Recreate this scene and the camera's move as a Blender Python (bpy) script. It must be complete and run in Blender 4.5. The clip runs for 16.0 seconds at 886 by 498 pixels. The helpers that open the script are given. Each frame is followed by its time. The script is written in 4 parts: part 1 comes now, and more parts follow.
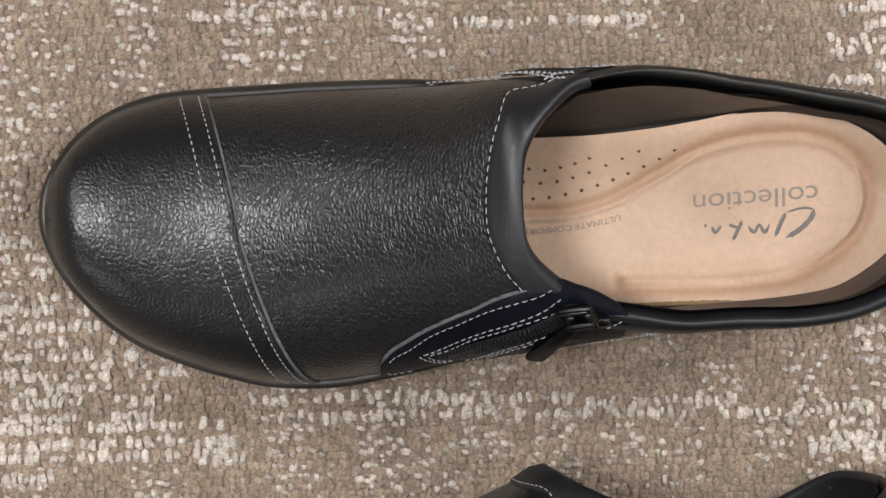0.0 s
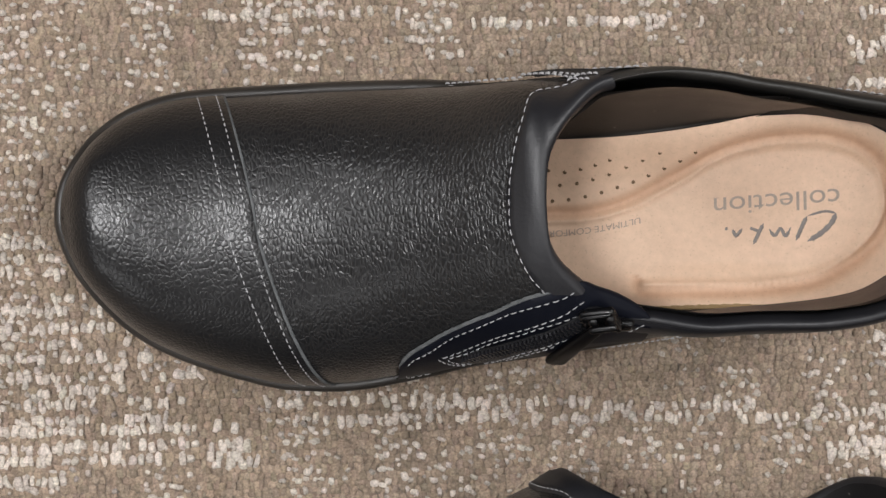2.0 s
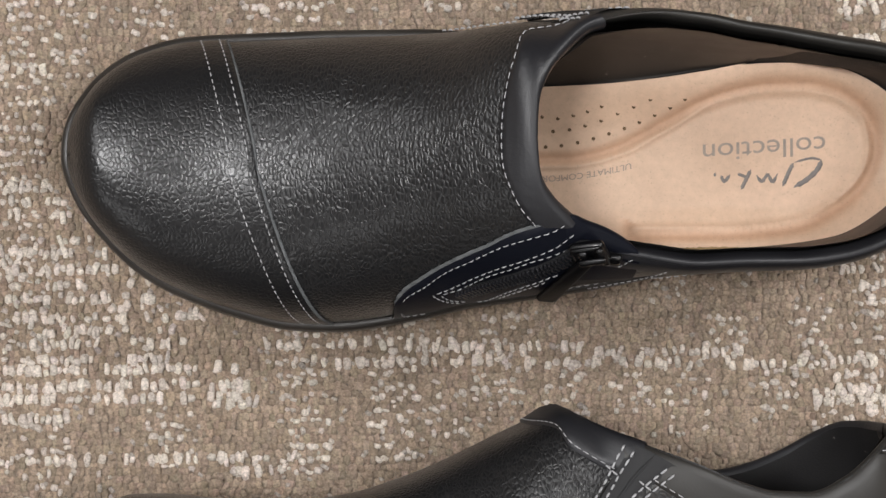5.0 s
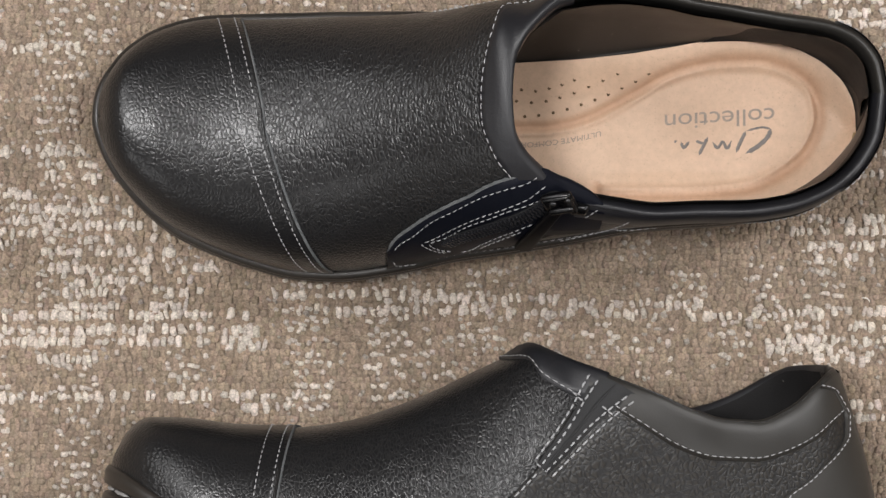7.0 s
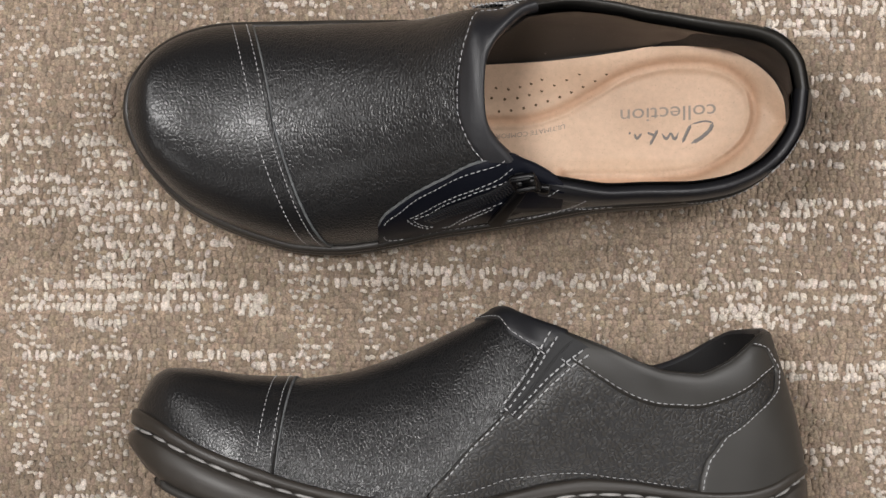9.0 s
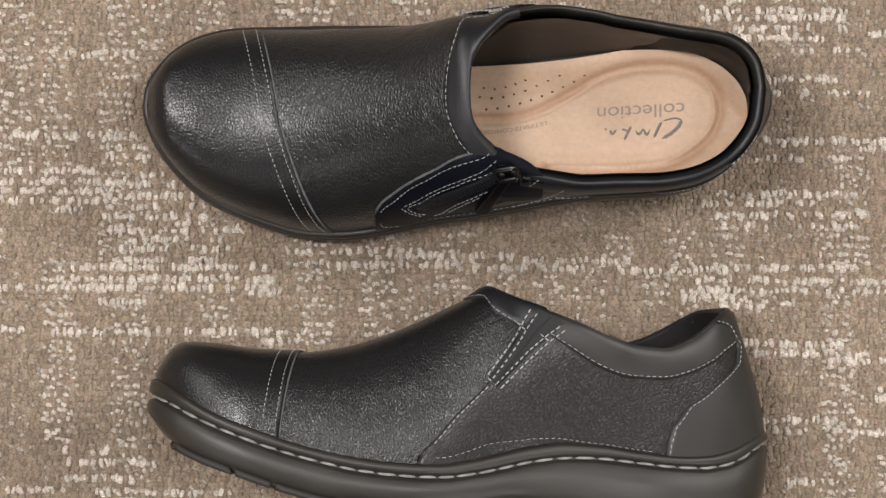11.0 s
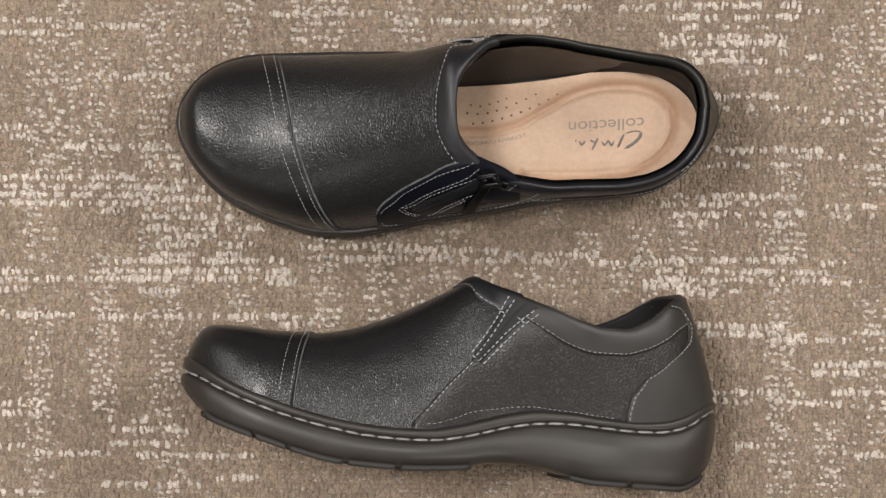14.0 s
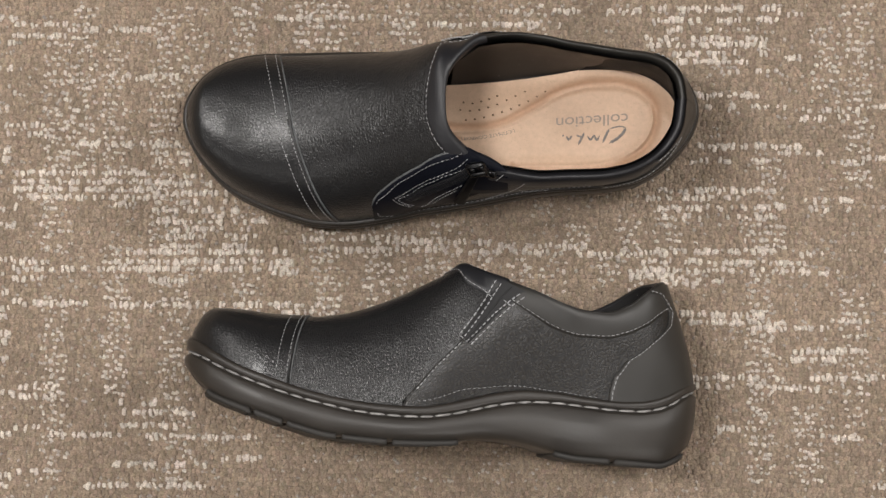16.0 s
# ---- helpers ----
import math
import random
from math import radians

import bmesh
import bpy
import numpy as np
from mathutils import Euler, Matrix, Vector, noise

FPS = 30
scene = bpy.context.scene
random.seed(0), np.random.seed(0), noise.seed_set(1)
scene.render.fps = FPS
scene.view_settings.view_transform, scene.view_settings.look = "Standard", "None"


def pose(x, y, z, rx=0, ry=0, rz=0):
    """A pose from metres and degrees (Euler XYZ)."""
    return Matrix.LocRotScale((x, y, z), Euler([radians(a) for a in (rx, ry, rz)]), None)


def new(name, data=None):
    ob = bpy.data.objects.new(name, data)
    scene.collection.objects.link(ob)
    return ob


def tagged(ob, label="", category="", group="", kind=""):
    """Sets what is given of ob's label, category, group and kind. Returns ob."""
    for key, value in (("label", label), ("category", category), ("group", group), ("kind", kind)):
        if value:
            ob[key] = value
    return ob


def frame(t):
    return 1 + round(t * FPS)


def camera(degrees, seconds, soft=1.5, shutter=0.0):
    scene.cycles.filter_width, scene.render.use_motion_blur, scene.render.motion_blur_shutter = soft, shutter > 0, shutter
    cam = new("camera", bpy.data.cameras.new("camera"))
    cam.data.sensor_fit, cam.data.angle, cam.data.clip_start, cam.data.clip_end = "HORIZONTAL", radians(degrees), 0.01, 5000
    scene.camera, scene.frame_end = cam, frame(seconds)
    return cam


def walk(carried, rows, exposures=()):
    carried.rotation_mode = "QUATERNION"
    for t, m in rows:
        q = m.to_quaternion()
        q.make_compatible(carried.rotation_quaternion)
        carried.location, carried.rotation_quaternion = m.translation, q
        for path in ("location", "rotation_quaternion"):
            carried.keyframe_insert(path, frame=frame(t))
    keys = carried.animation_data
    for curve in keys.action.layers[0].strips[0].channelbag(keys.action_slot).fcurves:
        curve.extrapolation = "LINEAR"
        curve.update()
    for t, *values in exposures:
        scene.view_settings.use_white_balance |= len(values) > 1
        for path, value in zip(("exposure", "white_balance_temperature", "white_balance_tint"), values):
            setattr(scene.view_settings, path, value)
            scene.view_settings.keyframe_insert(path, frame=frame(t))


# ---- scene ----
cam = camera(18.0, 16.0)
# seconds, eye in metres, turns in degrees
ROWS = [
    (0, -0.0621, 0.1487, 0.8502, -1.571, -2.295, -1.515),
    (0.5, -0.0674, 0.1485, 0.8485, -1.522, -2.537, -1.453),
    (1, -0.0696, 0.149, 0.8458, -1.55, -2.609, -1.394),
    (1.5, -0.0737, 0.1482, 0.843, -1.498, -2.792, -1.302),
    (2, -0.0752, 0.1471, 0.8424, -1.421, -2.844, -1.234),
    (2.5, -0.0757, 0.147, 0.8429, -1.472, -2.891, -1.168),
    (3, -0.0761, 0.1451, 0.8422, -1.427, -2.908, -1.111),
    (3.5, -0.0755, 0.137, 0.8425, -1.055, -2.872, -0.985),
    (4, -0.0752, 0.131, 0.8427, -0.828, -2.841, -0.941),
    (6.5, -0.0603, 0.0649, 0.937, 1.988, -1.794, -0.362),
    (7, -0.0578, 0.0598, 0.9648, 2.118, -1.66, -0.306),
    (7.5, -0.0525, 0.0514, 1.013, 2.344, -1.387, -0.234),
    (8, -0.0469, 0.0411, 1.0522, 2.699, -1.13, -0.136),
    (8.5, -0.0421, 0.0334, 1.0743, 2.952, -0.947, -0.094),
    (9, -0.0404, 0.026, 1.1042, 3.159, -0.855, -0.053),
    (9.5, -0.0335, 0.0223, 1.132, 3.187, -0.525, 0.01),
    (10, -0.0312, 0.0202, 1.1475, 3.202, -0.433, 0.042),
    (12.5, -0.0099, 0.0018, 1.3232, 3.379, 0.347, 0.115),
    (13, -0.0058, 0.0029, 1.3544, 3.24, 0.494, 0.075),
    (13.5, -0.0041, 0.0011, 1.3835, 3.231, 0.561, 0.04),
    (14, -0.003, 0.0012, 1.3923, 3.187, 0.594, 0.009),
    (14.5, 0, -0, 1.4058, 3.181, 0.676, -0),
    (15, 0.0041, -0.0002, 1.4281, 3.12, 0.795, -0.014),
    (15.4, 0.0074, -0.0004, 1.4459, 3.0712, 0.8902, -0.0252),
    (15.5, 0.0384, -0.0528, 1.4484, 5.021, 2.113, 0.19),
    (16, 0.0429, -0.0519, 1.4548, 4.962, 2.256, 0.184),
]
walk(cam, [(t, pose(x, y, z, rx, ry, rz)) for t, x, y, z, rx, ry, rz in ROWS],
     exposures=[(0.0, 0.04, 6340, 10), (2.0, 0.0, 6340, 10), (7.0, 0.03, 6420, 10), (10.0, 0.01, 6520, 10), (12.5, -0.05, 6630, 10), (15.0, -0.07, 6640, 10), (16.0, -0.11, 6640, 10)])

# ---- light: unseen ceiling lights, some added as fill, in a closed room ----
world = bpy.data.worlds.new("world")
scene.world = world
world.use_nodes = True
world.node_tree.nodes["Background"].inputs[0].default_value = (1.0, 0.95, 0.88, 1)
world.node_tree.nodes["Background"].inputs[1].default_value = 0.02
ROOM_W, ROOM_D, ROOM_H = 4.0, 4.0, 2.5
# first two stand where highlights point; the rest are added to brighten shoes and carpet
UNSEEN_LIGHTS = [(-0.74, 0.22, 0.5, 0.28, 36.0), (0.60, 0.02, 0.6, 0.30, 17.0), (-2.1, 1.35, 1.8, 2.1, 50.0), (1.9, -2.0, 1.2, 0.6, 38.0), (2.3, 1.3, 1.2, 0.6, 70.0), (-2.0, -2.5, 2.0, 1.6, 32.0)]   # x, y, length, width, watts
for px, py, sx, sy, watts in UNSEEN_LIGHTS:
    lamp = bpy.data.lights.new("unseen_ceiling_light", "AREA")
    lamp.shape, lamp.size, lamp.size_y, lamp.energy, lamp.color = "RECTANGLE", sx, sy, watts, (1.0, 0.98, 0.965)
    tagged(new("unseen_ceiling_light", lamp), kind="structure").matrix_world = pose(px, py, ROOM_H - 0.035)


# ---- materials ----
def material(name, colour, rough=0.5, metal=0.0, specular=0.5):
    mat = bpy.data.materials.new(name)
    mat.use_nodes = True
    b = mat.node_tree.nodes["Principled BSDF"]
    b.inputs["Base Color"].default_value = (*colour, 1)
    b.inputs["Roughness"].default_value = rough
    b.inputs["Metallic"].default_value = metal
    b.inputs["Specular IOR Level"].default_value = specular
    return mat, mat.node_tree.nodes, mat.node_tree.links, b


def node(nodes, kind, **values):
    n = nodes.new(kind)
    for key, value in values.items():
        n.inputs[key.replace("_", " ")].default_value = value
    return n


def spread(nodes, links, source, stops, out):
    """A colour ramp between a value and an input."""
    ramp = nodes.new("ShaderNodeValToRGB")
    while len(ramp.color_ramp.elements) < len(stops):
        ramp.color_ramp.elements.new(0.5)
    for e, (p, c) in zip(ramp.color_ramp.elements, stops):
        e.position, e.color = p, (c, c, c, 1) if isinstance(c, float) else (*c, 1)
    links.new(source, ramp.inputs[0])
    links.new(ramp.outputs[0], out)
    return ramp


def pebbled_leather(name, grain, relief, crease, tone=(0.0085, 0.0085, 0.0092), rough=0.29, polish=0.19):
    """Grained leather; grain: how the pebbles are drawn out along u, v and w; crease: colour of the folds; tone: colour
    of the grains.
    """
    mat, nodes, links, b = material(name, (0.01, 0.01, 0.01), 0.36, specular=0.34)
    co = nodes.new("ShaderNodeTexCoord")
    warp = node(nodes, "ShaderNodeTexNoise", Scale=160.0, Detail=2.0)
    links.new(co.outputs["Object"], warp.inputs["Vector"])
    mix = nodes.new("ShaderNodeVectorMath")
    mix.operation = "MULTIPLY_ADD"
    mix.inputs[1].default_value = (0.0030, 0.0030, 0.0030)
    links.new(warp.outputs["Color"], mix.inputs[0])
    stretch = nodes.new("ShaderNodeVectorMath")
    stretch.operation = "MULTIPLY"
    stretch.inputs[1].default_value = grain
    links.new(co.outputs["Object"], stretch.inputs[0])
    links.new(stretch.outputs[0], mix.inputs[2])
    cells = nodes.new("ShaderNodeTexVoronoi")
    cells.feature = "DISTANCE_TO_EDGE"
    cells.inputs["Scale"].default_value = 660.0
    cells.inputs["Randomness"].default_value = 0.9
    links.new(mix.outputs[0], cells.inputs["Vector"])
    # grains with rounded shoulders between thin creases
    fold = spread(nodes, links, cells.outputs["Distance"], [(0.0, 0.0), (0.10, 0.34), (0.24, 0.78), (0.46, 1.0)], nodes.new("ShaderNodeMath").inputs[0])
    fold.color_ramp.interpolation = "B_SPLINE"
    fine = node(nodes, "ShaderNodeTexNoise", Scale=900.0, Detail=3.0)
    links.new(co.outputs["Object"], fine.inputs["Vector"])
    wide = node(nodes, "ShaderNodeTexNoise", Scale=60.0, Detail=3.0)
    links.new(co.outputs["Object"], wide.inputs["Vector"])
    add = nodes.new("ShaderNodeMath")
    add.operation = "MULTIPLY_ADD"
    add.inputs[1].default_value = 0.22
    links.new(fine.outputs["Fac"], add.inputs[0])
    links.new(fold.outputs[0], add.inputs[2])
    bump = node(nodes, "ShaderNodeBump", Strength=relief, Distance=0.00034)
    links.new(add.outputs[0], bump.inputs["Height"])
    soft = node(nodes, "ShaderNodeBump", Strength=0.5, Distance=0.0013)
    links.new(wide.outputs["Fac"], soft.inputs["Height"])
    links.new(bump.outputs[0], soft.inputs["Normal"])
    links.new(soft.outputs[0], b.inputs["Normal"])
    # the polish fills the grain
    gloss = node(nodes, "ShaderNodeBump", Strength=0.4 * relief, Distance=0.00024)
    links.new(add.outputs[0], gloss.inputs["Height"])
    links.new(gloss.outputs[0], b.inputs["Coat Normal"])
    b.inputs["Coat Weight"].default_value = polish
    b.inputs["Coat Roughness"].default_value = 0.2
    spread(nodes, links, wide.outputs["Fac"], [(0.3, rough), (0.75, rough + 0.08)], b.inputs["Roughness"])
    spread(nodes, links, fold.outputs[0], [(0.0, (crease, crease * 0.98, crease * 0.99)), (0.3, (0.3 * crease + 0.0075, 0.3 * crease + 0.0074, 0.3 * crease + 0.008)), (0.7, tuple(c * 1.07 for c in tone)), (1.0, tone)], b.inputs["Base Color"])
    return mat


def plain_stuff(name, low, high, rough, bump_scale, bump_mm, grain=40.0, sheen=0.0, specular=0.5, dust=0.0):
    """A plain surface with two scales of variation."""
    mat, nodes, links, b = material(name, high, rough, specular=specular)
    co = nodes.new("ShaderNodeTexCoord")
    fine, wide = node(nodes, "ShaderNodeTexNoise", Scale=bump_scale, Detail=4.0), node(nodes, "ShaderNodeTexNoise", Scale=grain, Detail=4.0)
    links.new(co.outputs["Object"], fine.inputs["Vector"])
    links.new(co.outputs["Object"], wide.inputs["Vector"])
    ramp = spread(nodes, links, wide.outputs["Fac"], [(0.3, low), (0.7, high)], b.inputs["Base Color"])
    if dust:   # sparse pale specks
        speck = node(nodes, "ShaderNodeTexNoise", Scale=520.0, Detail=1.0)
        links.new(co.outputs["Object"], speck.inputs["Vector"])
        mix = nodes.new("ShaderNodeMixRGB")
        mix.inputs[2].default_value = (0.3, 0.28, 0.25, 1)
        links.new(ramp.outputs[0], mix.inputs[1])
        spread(nodes, links, speck.outputs["Fac"], [(0.0, 0.0), (0.76, 0.0), (0.84, dust)], mix.inputs[0])
        links.new(mix.outputs[0], b.inputs["Base Color"])
    spread(nodes, links, wide.outputs["Fac"], [(0.3, max(rough - 0.07, 0.05)), (0.7, min(rough + 0.08, 1.0))], b.inputs["Roughness"])
    bump = node(nodes, "ShaderNodeBump", Strength=0.6, Distance=bump_mm / 1000)
    links.new(fine.outputs["Fac"], bump.inputs["Height"])
    links.new(bump.outputs[0], b.inputs["Normal"])
    b.inputs["Sheen Weight"].default_value = sheen
    return mat


def tufted():
    """Looped carpet yarn: each loop has the colour of its own yarn."""
    mat, nodes, links, b = material("carpet_yarn", (0.3, 0.24, 0.18), 0.9, specular=0.15)
    yarn = nodes.new("ShaderNodeVertexColor")
    yarn.layer_name = "yarn"
    co = nodes.new("ShaderNodeTexCoord")
    fibre = node(nodes, "ShaderNodeTexNoise", Scale=1300.0, Detail=4.0)
    links.new(co.outputs["Object"], fibre.inputs["Vector"])
    hue = nodes.new("ShaderNodeMixRGB")
    hue.blend_type = "MULTIPLY"
    hue.inputs[0].default_value = 1.0
    links.new(yarn.outputs["Color"], hue.inputs[1])
    spread(nodes, links, fibre.outputs["Fac"], [(0.3, 0.62), (0.7, 1.25)], hue.inputs[2])
    links.new(hue.outputs[0], b.inputs["Base Color"])
    bump = node(nodes, "ShaderNodeBump", Strength=0.8, Distance=0.0004)
    links.new(fibre.outputs["Fac"], bump.inputs["Height"])
    links.new(bump.outputs[0], b.inputs["Normal"])
    b.inputs["Sheen Weight"].default_value = 0.15
    return mat


def insole_leather():
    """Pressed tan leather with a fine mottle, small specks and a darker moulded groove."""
    mat, nodes, links, b = material("tan_insole_leather", (0.6, 0.42, 0.29), 0.6)
    co = nodes.new("ShaderNodeTexCoord")
    wide, mottle, speck = (node(nodes, "ShaderNodeTexNoise", Scale=x, Detail=4.0) for x in (38.0, 420.0, 1500.0))
    for n in (wide, mottle, speck):
        links.new(co.outputs["Object"], n.inputs["Vector"])
    # the tan darkens along the outer side of the moulded contour
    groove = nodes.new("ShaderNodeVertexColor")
    groove.layer_name = "groove_tone"
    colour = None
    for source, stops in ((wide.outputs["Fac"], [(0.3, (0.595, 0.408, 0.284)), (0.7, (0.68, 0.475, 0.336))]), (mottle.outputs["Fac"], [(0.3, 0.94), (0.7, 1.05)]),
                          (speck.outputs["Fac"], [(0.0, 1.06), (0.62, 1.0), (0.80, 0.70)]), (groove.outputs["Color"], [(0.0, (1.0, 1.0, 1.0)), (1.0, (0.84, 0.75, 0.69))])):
        mix = nodes.new("ShaderNodeMixRGB")
        mix.blend_type, mix.inputs[0].default_value, mix.inputs[1].default_value = "MULTIPLY", 1.0, (1, 1, 1, 1)
        if colour:
            links.new(colour, mix.inputs[1])
        spread(nodes, links, source, stops, mix.inputs[2])
        colour = mix.outputs[0]
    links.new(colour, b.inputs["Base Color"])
    bump = node(nodes, "ShaderNodeBump", Strength=0.6, Distance=0.00012)
    links.new(mottle.outputs["Fac"], bump.inputs["Height"])
    links.new(bump.outputs[0], b.inputs["Normal"])
    return mat


LEATHER = pebbled_leather("pebbled_black_leather", (1.08, 0.92, 0.95), 0.32, 0.011)
# paler fold colour stands in for glints on the crease walls
CREASED = pebbled_leather("creased_black_leather", (1.4, 0.74, 0.84), 0.52, 0.020)
SOFT = pebbled_leather("soft_grained_leather", (0.86, 0.74, 0.80), 0.40, 0.013, (0.0205, 0.0176, 0.0145), 0.36, 0.13)
SMOOTH = plain_stuff("smooth_black_leather", (0.010, 0.010, 0.0122), (0.015, 0.015, 0.0175), 0.46, 900, 0.14, specular=0.5)
COUNTER = plain_stuff("smooth_heel_leather", (0.019, 0.0175, 0.0157), (0.026, 0.024, 0.0212), 0.46, 1400, 0.08)
NAVY = plain_stuff("blue_black_leather", (0.0034, 0.0040, 0.0075), (0.005, 0.006, 0.0105), 0.5, 900, 0.1, specular=0.12)
RUBBER = plain_stuff("black_rubber", (0.020, 0.0172, 0.0148), (0.030, 0.0255, 0.0215), 0.41, 700, 0.08, specular=0.5)
TREAD = plain_stuff("dark_tread_rubber", (0.016, 0.0145, 0.013), (0.026, 0.0235, 0.021), 0.6, 900, 0.15)
LINING = plain_stuff("dark_lining_leather", (0.015, 0.0125, 0.0108), (0.032, 0.0262, 0.0220), 0.5, 1600, 0.12, 60.0, specular=0.4, dust=0.7)
INSOLE = insole_leather()
INSOLE_EDGE = plain_stuff("brown_edge_strip", (0.24, 0.16, 0.07), (0.3, 0.2, 0.1), 0.8, 1500, 0.2)
CUT = plain_stuff("raw_leather_edge", (0.06, 0.064, 0.066), (0.12, 0.125, 0.128), 0.75, 2500, 0.15, 300.0)
THREAD = plain_stuff("grey_white_thread", (0.30, 0.30, 0.31), (0.46, 0.46, 0.47), 0.6, 4000, 0.1, 500.0)
WELT_THREAD = plain_stuff("grey_welt_thread", (0.17, 0.165, 0.16), (0.34, 0.33, 0.32), 0.5, 4000, 0.1, 300.0)
ELASTIC = plain_stuff("black_elastic", (0.008, 0.008, 0.009), (0.015, 0.015, 0.016), 0.7, 3000, 0.25)
ZIP_BLACK = plain_stuff("black_zip_plastic", (0.002, 0.002, 0.0025), (0.0035, 0.0035, 0.004), 0.26, 900, 0.05, specular=0.4)
PULL_BLACK = plain_stuff("matt_black_plastic", (0.002, 0.002, 0.0025), (0.0035, 0.0035, 0.004), 0.45, 900, 0.05, specular=0.1)
TEETH = plain_stuff("black_zip_teeth", (0.012, 0.012, 0.013), (0.022, 0.022, 0.025), 0.2, 900, 0.05, specular=0.8)
INK = plain_stuff("grey_print", (0.17, 0.15, 0.14), (0.24, 0.21, 0.19), 0.6, 900, 0.03, 400.0)
HOLE_SHADE = plain_stuff("hole_shade", (0.10, 0.06, 0.03), (0.14, 0.085, 0.045), 0.9, 900, 0.05, 400.0)
YARN = tufted()
BACKING = plain_stuff("carpet_backing", (0.2, 0.152, 0.112), (0.28, 0.215, 0.16), 0.95, 400, 0.5)
WALL = plain_stuff("wall_paint", (0.42, 0.39, 0.35), (0.50, 0.47, 0.42), 0.8, 300, 0.3, 2.0)
# ceiling grey is turned down to dim its reflection in the leather
CEILING = plain_stuff("ceiling_board", (0.21, 0.205, 0.195), (0.25, 0.245, 0.235), 0.9, 200, 0.6, 4.0)

# unseen wall, dark only so that the leather reflects less from that side
DARK_WALL = plain_stuff("dim_reflection_wall", (0.10, 0.095, 0.09), (0.13, 0.125, 0.118), 0.8, 300, 0.3, 2.0)
PALE_INK = plain_stuff("pale_grey_print", (0.27, 0.215, 0.18), (0.35, 0.28, 0.23), 0.6, 900, 0.03, 400.0)
DARK_LINING = plain_stuff("black_lining_cloth", (0.009, 0.0086, 0.0088), (0.015, 0.0142, 0.0145), 0.7, 1600, 0.2, 90.0, specular=0.2, dust=0.5)


# ---- the form of a shoe: u from toe to heel, v to the inner side, w up ----
LONG, MOUTH = 0.2684, 0.1396


def spline(xs, ys):
    """A smooth curve through points, with no overshoot."""
    xs, ys = np.array(xs, float), np.array(ys, float)
    h, d = np.diff(xs), np.diff(ys) / np.diff(xs)
    m = np.empty(len(xs))
    m[0], m[-1] = d[0], d[-1]
    for i in range(1, len(xs) - 1):
        m[i] = 0 if d[i - 1] * d[i] <= 0 else 3 * (h[i - 1] + h[i]) / ((2 * h[i] + h[i - 1]) / d[i - 1] + (h[i] + 2 * h[i - 1]) / d[i])

    def value(x):
        x = np.clip(x, xs[0], xs[-1])
        i = np.clip(np.searchsorted(xs, x) - 1, 0, len(h) - 1)
        t = (x - xs[i]) / h[i]
        return ys[i] * (1 + 2 * t) * (1 - t) ** 2 + m[i] * h[i] * t * (1 - t) ** 2 + ys[i + 1] * t * t * (3 - 2 * t) + m[i + 1] * h[i] * t * t * (t - 1)
    return value


def along(u):
    """Station 0..1 of a place between toe and heel; close-set at both ends."""
    return np.arccos(np.clip(1 - 2 * np.asarray(u, float) / LONG, -1, 1)) / np.pi


def back(a):
    return LONG * (1 - np.cos(np.pi * np.asarray(a, float))) / 2


def smooth(lo, hi, x):
    t = np.clip((x - lo) / (hi - lo), 0, 1)
    return t * t * (3 - 2 * t)


def mm(text):
    return np.array([[float(x) / 1000 for x in row.split()] for row in text.split(",")]).T


# half-outlines of the sole seen from above
INNER_U, INNER_V = mm("0 4.5, 0.6 11, 2.3 16.2, 6 22.2, 12 28.8, 27 37.2, 42 41, 56 42, 71 42.7, 85 43.2, 111 43.4, 125 42.5, 140 40.6, 162 38.5, 191 38.3, 214 38.5, 234.4 37, 248.7 33.8, 260 27.6, 266 18.5, 268.4 8")
OUTER_U, OUTER_V = mm("0 4.5, 0.7 -0.5, 2 -4.5, 5.8 -12, 12.6 -20.2, 27 -31.8, 42 -39.4, 56 -44.5, 71 -48.2, 85 -49, 111 -45.6, 125 -42.5, 140 -40.5, 162 -37.3, 191 -32.5, 214 -31, 234.4 -28.2, 248.7 -21.2, 260 -10.8, 266 -1.4, 268.4 8")
EDGE = {1: spline(along(INNER_U), INNER_V), -1: spline(along(OUTER_U), OUTER_V)}
# side view: underside, seam of the welt, top of the welt, ridge of the upper
UNDER = spline(*mm("0 28, 3 23.6, 9 18.8, 14 16, 25.5 12, 39.4 8.4, 56.4 4.2, 77.6 0.6, 104.8 0, 139 2.4, 152.7 5, 167.7 5.6, 181 4.2, 196 0.9, 205 0, 248 0, 255.5 2.5, 263 7, 268.4 14"))
SEAM = spline(*mm("0 39.3, 6.5 37, 15.9 32.7, 28 28.2, 42.7 23.9, 57.7 20.4, 72.4 17.8, 87.4 15.8, 105 15.1, 122 15.8, 138 18.8, 147 21.2, 161 25.4, 175 28, 190 28.9, 204 28.5, 219 28, 233 28.4, 245 30.5, 254 34.5, 260 38.5, 268.4 42"))
LIP = spline(*mm("0 47, 5.2 44.8, 10.8 41.6, 26.8 34.2, 41.7 29.8, 62.8 24.6, 80.6 21.9, 101 20.7, 121 21.3, 132 23.4, 146 27.6, 161 32, 175 34.6, 190 34.8, 204 33.8, 222 33.1, 236 34.3, 247.5 37.6, 257 42.5, 268.4 47"))
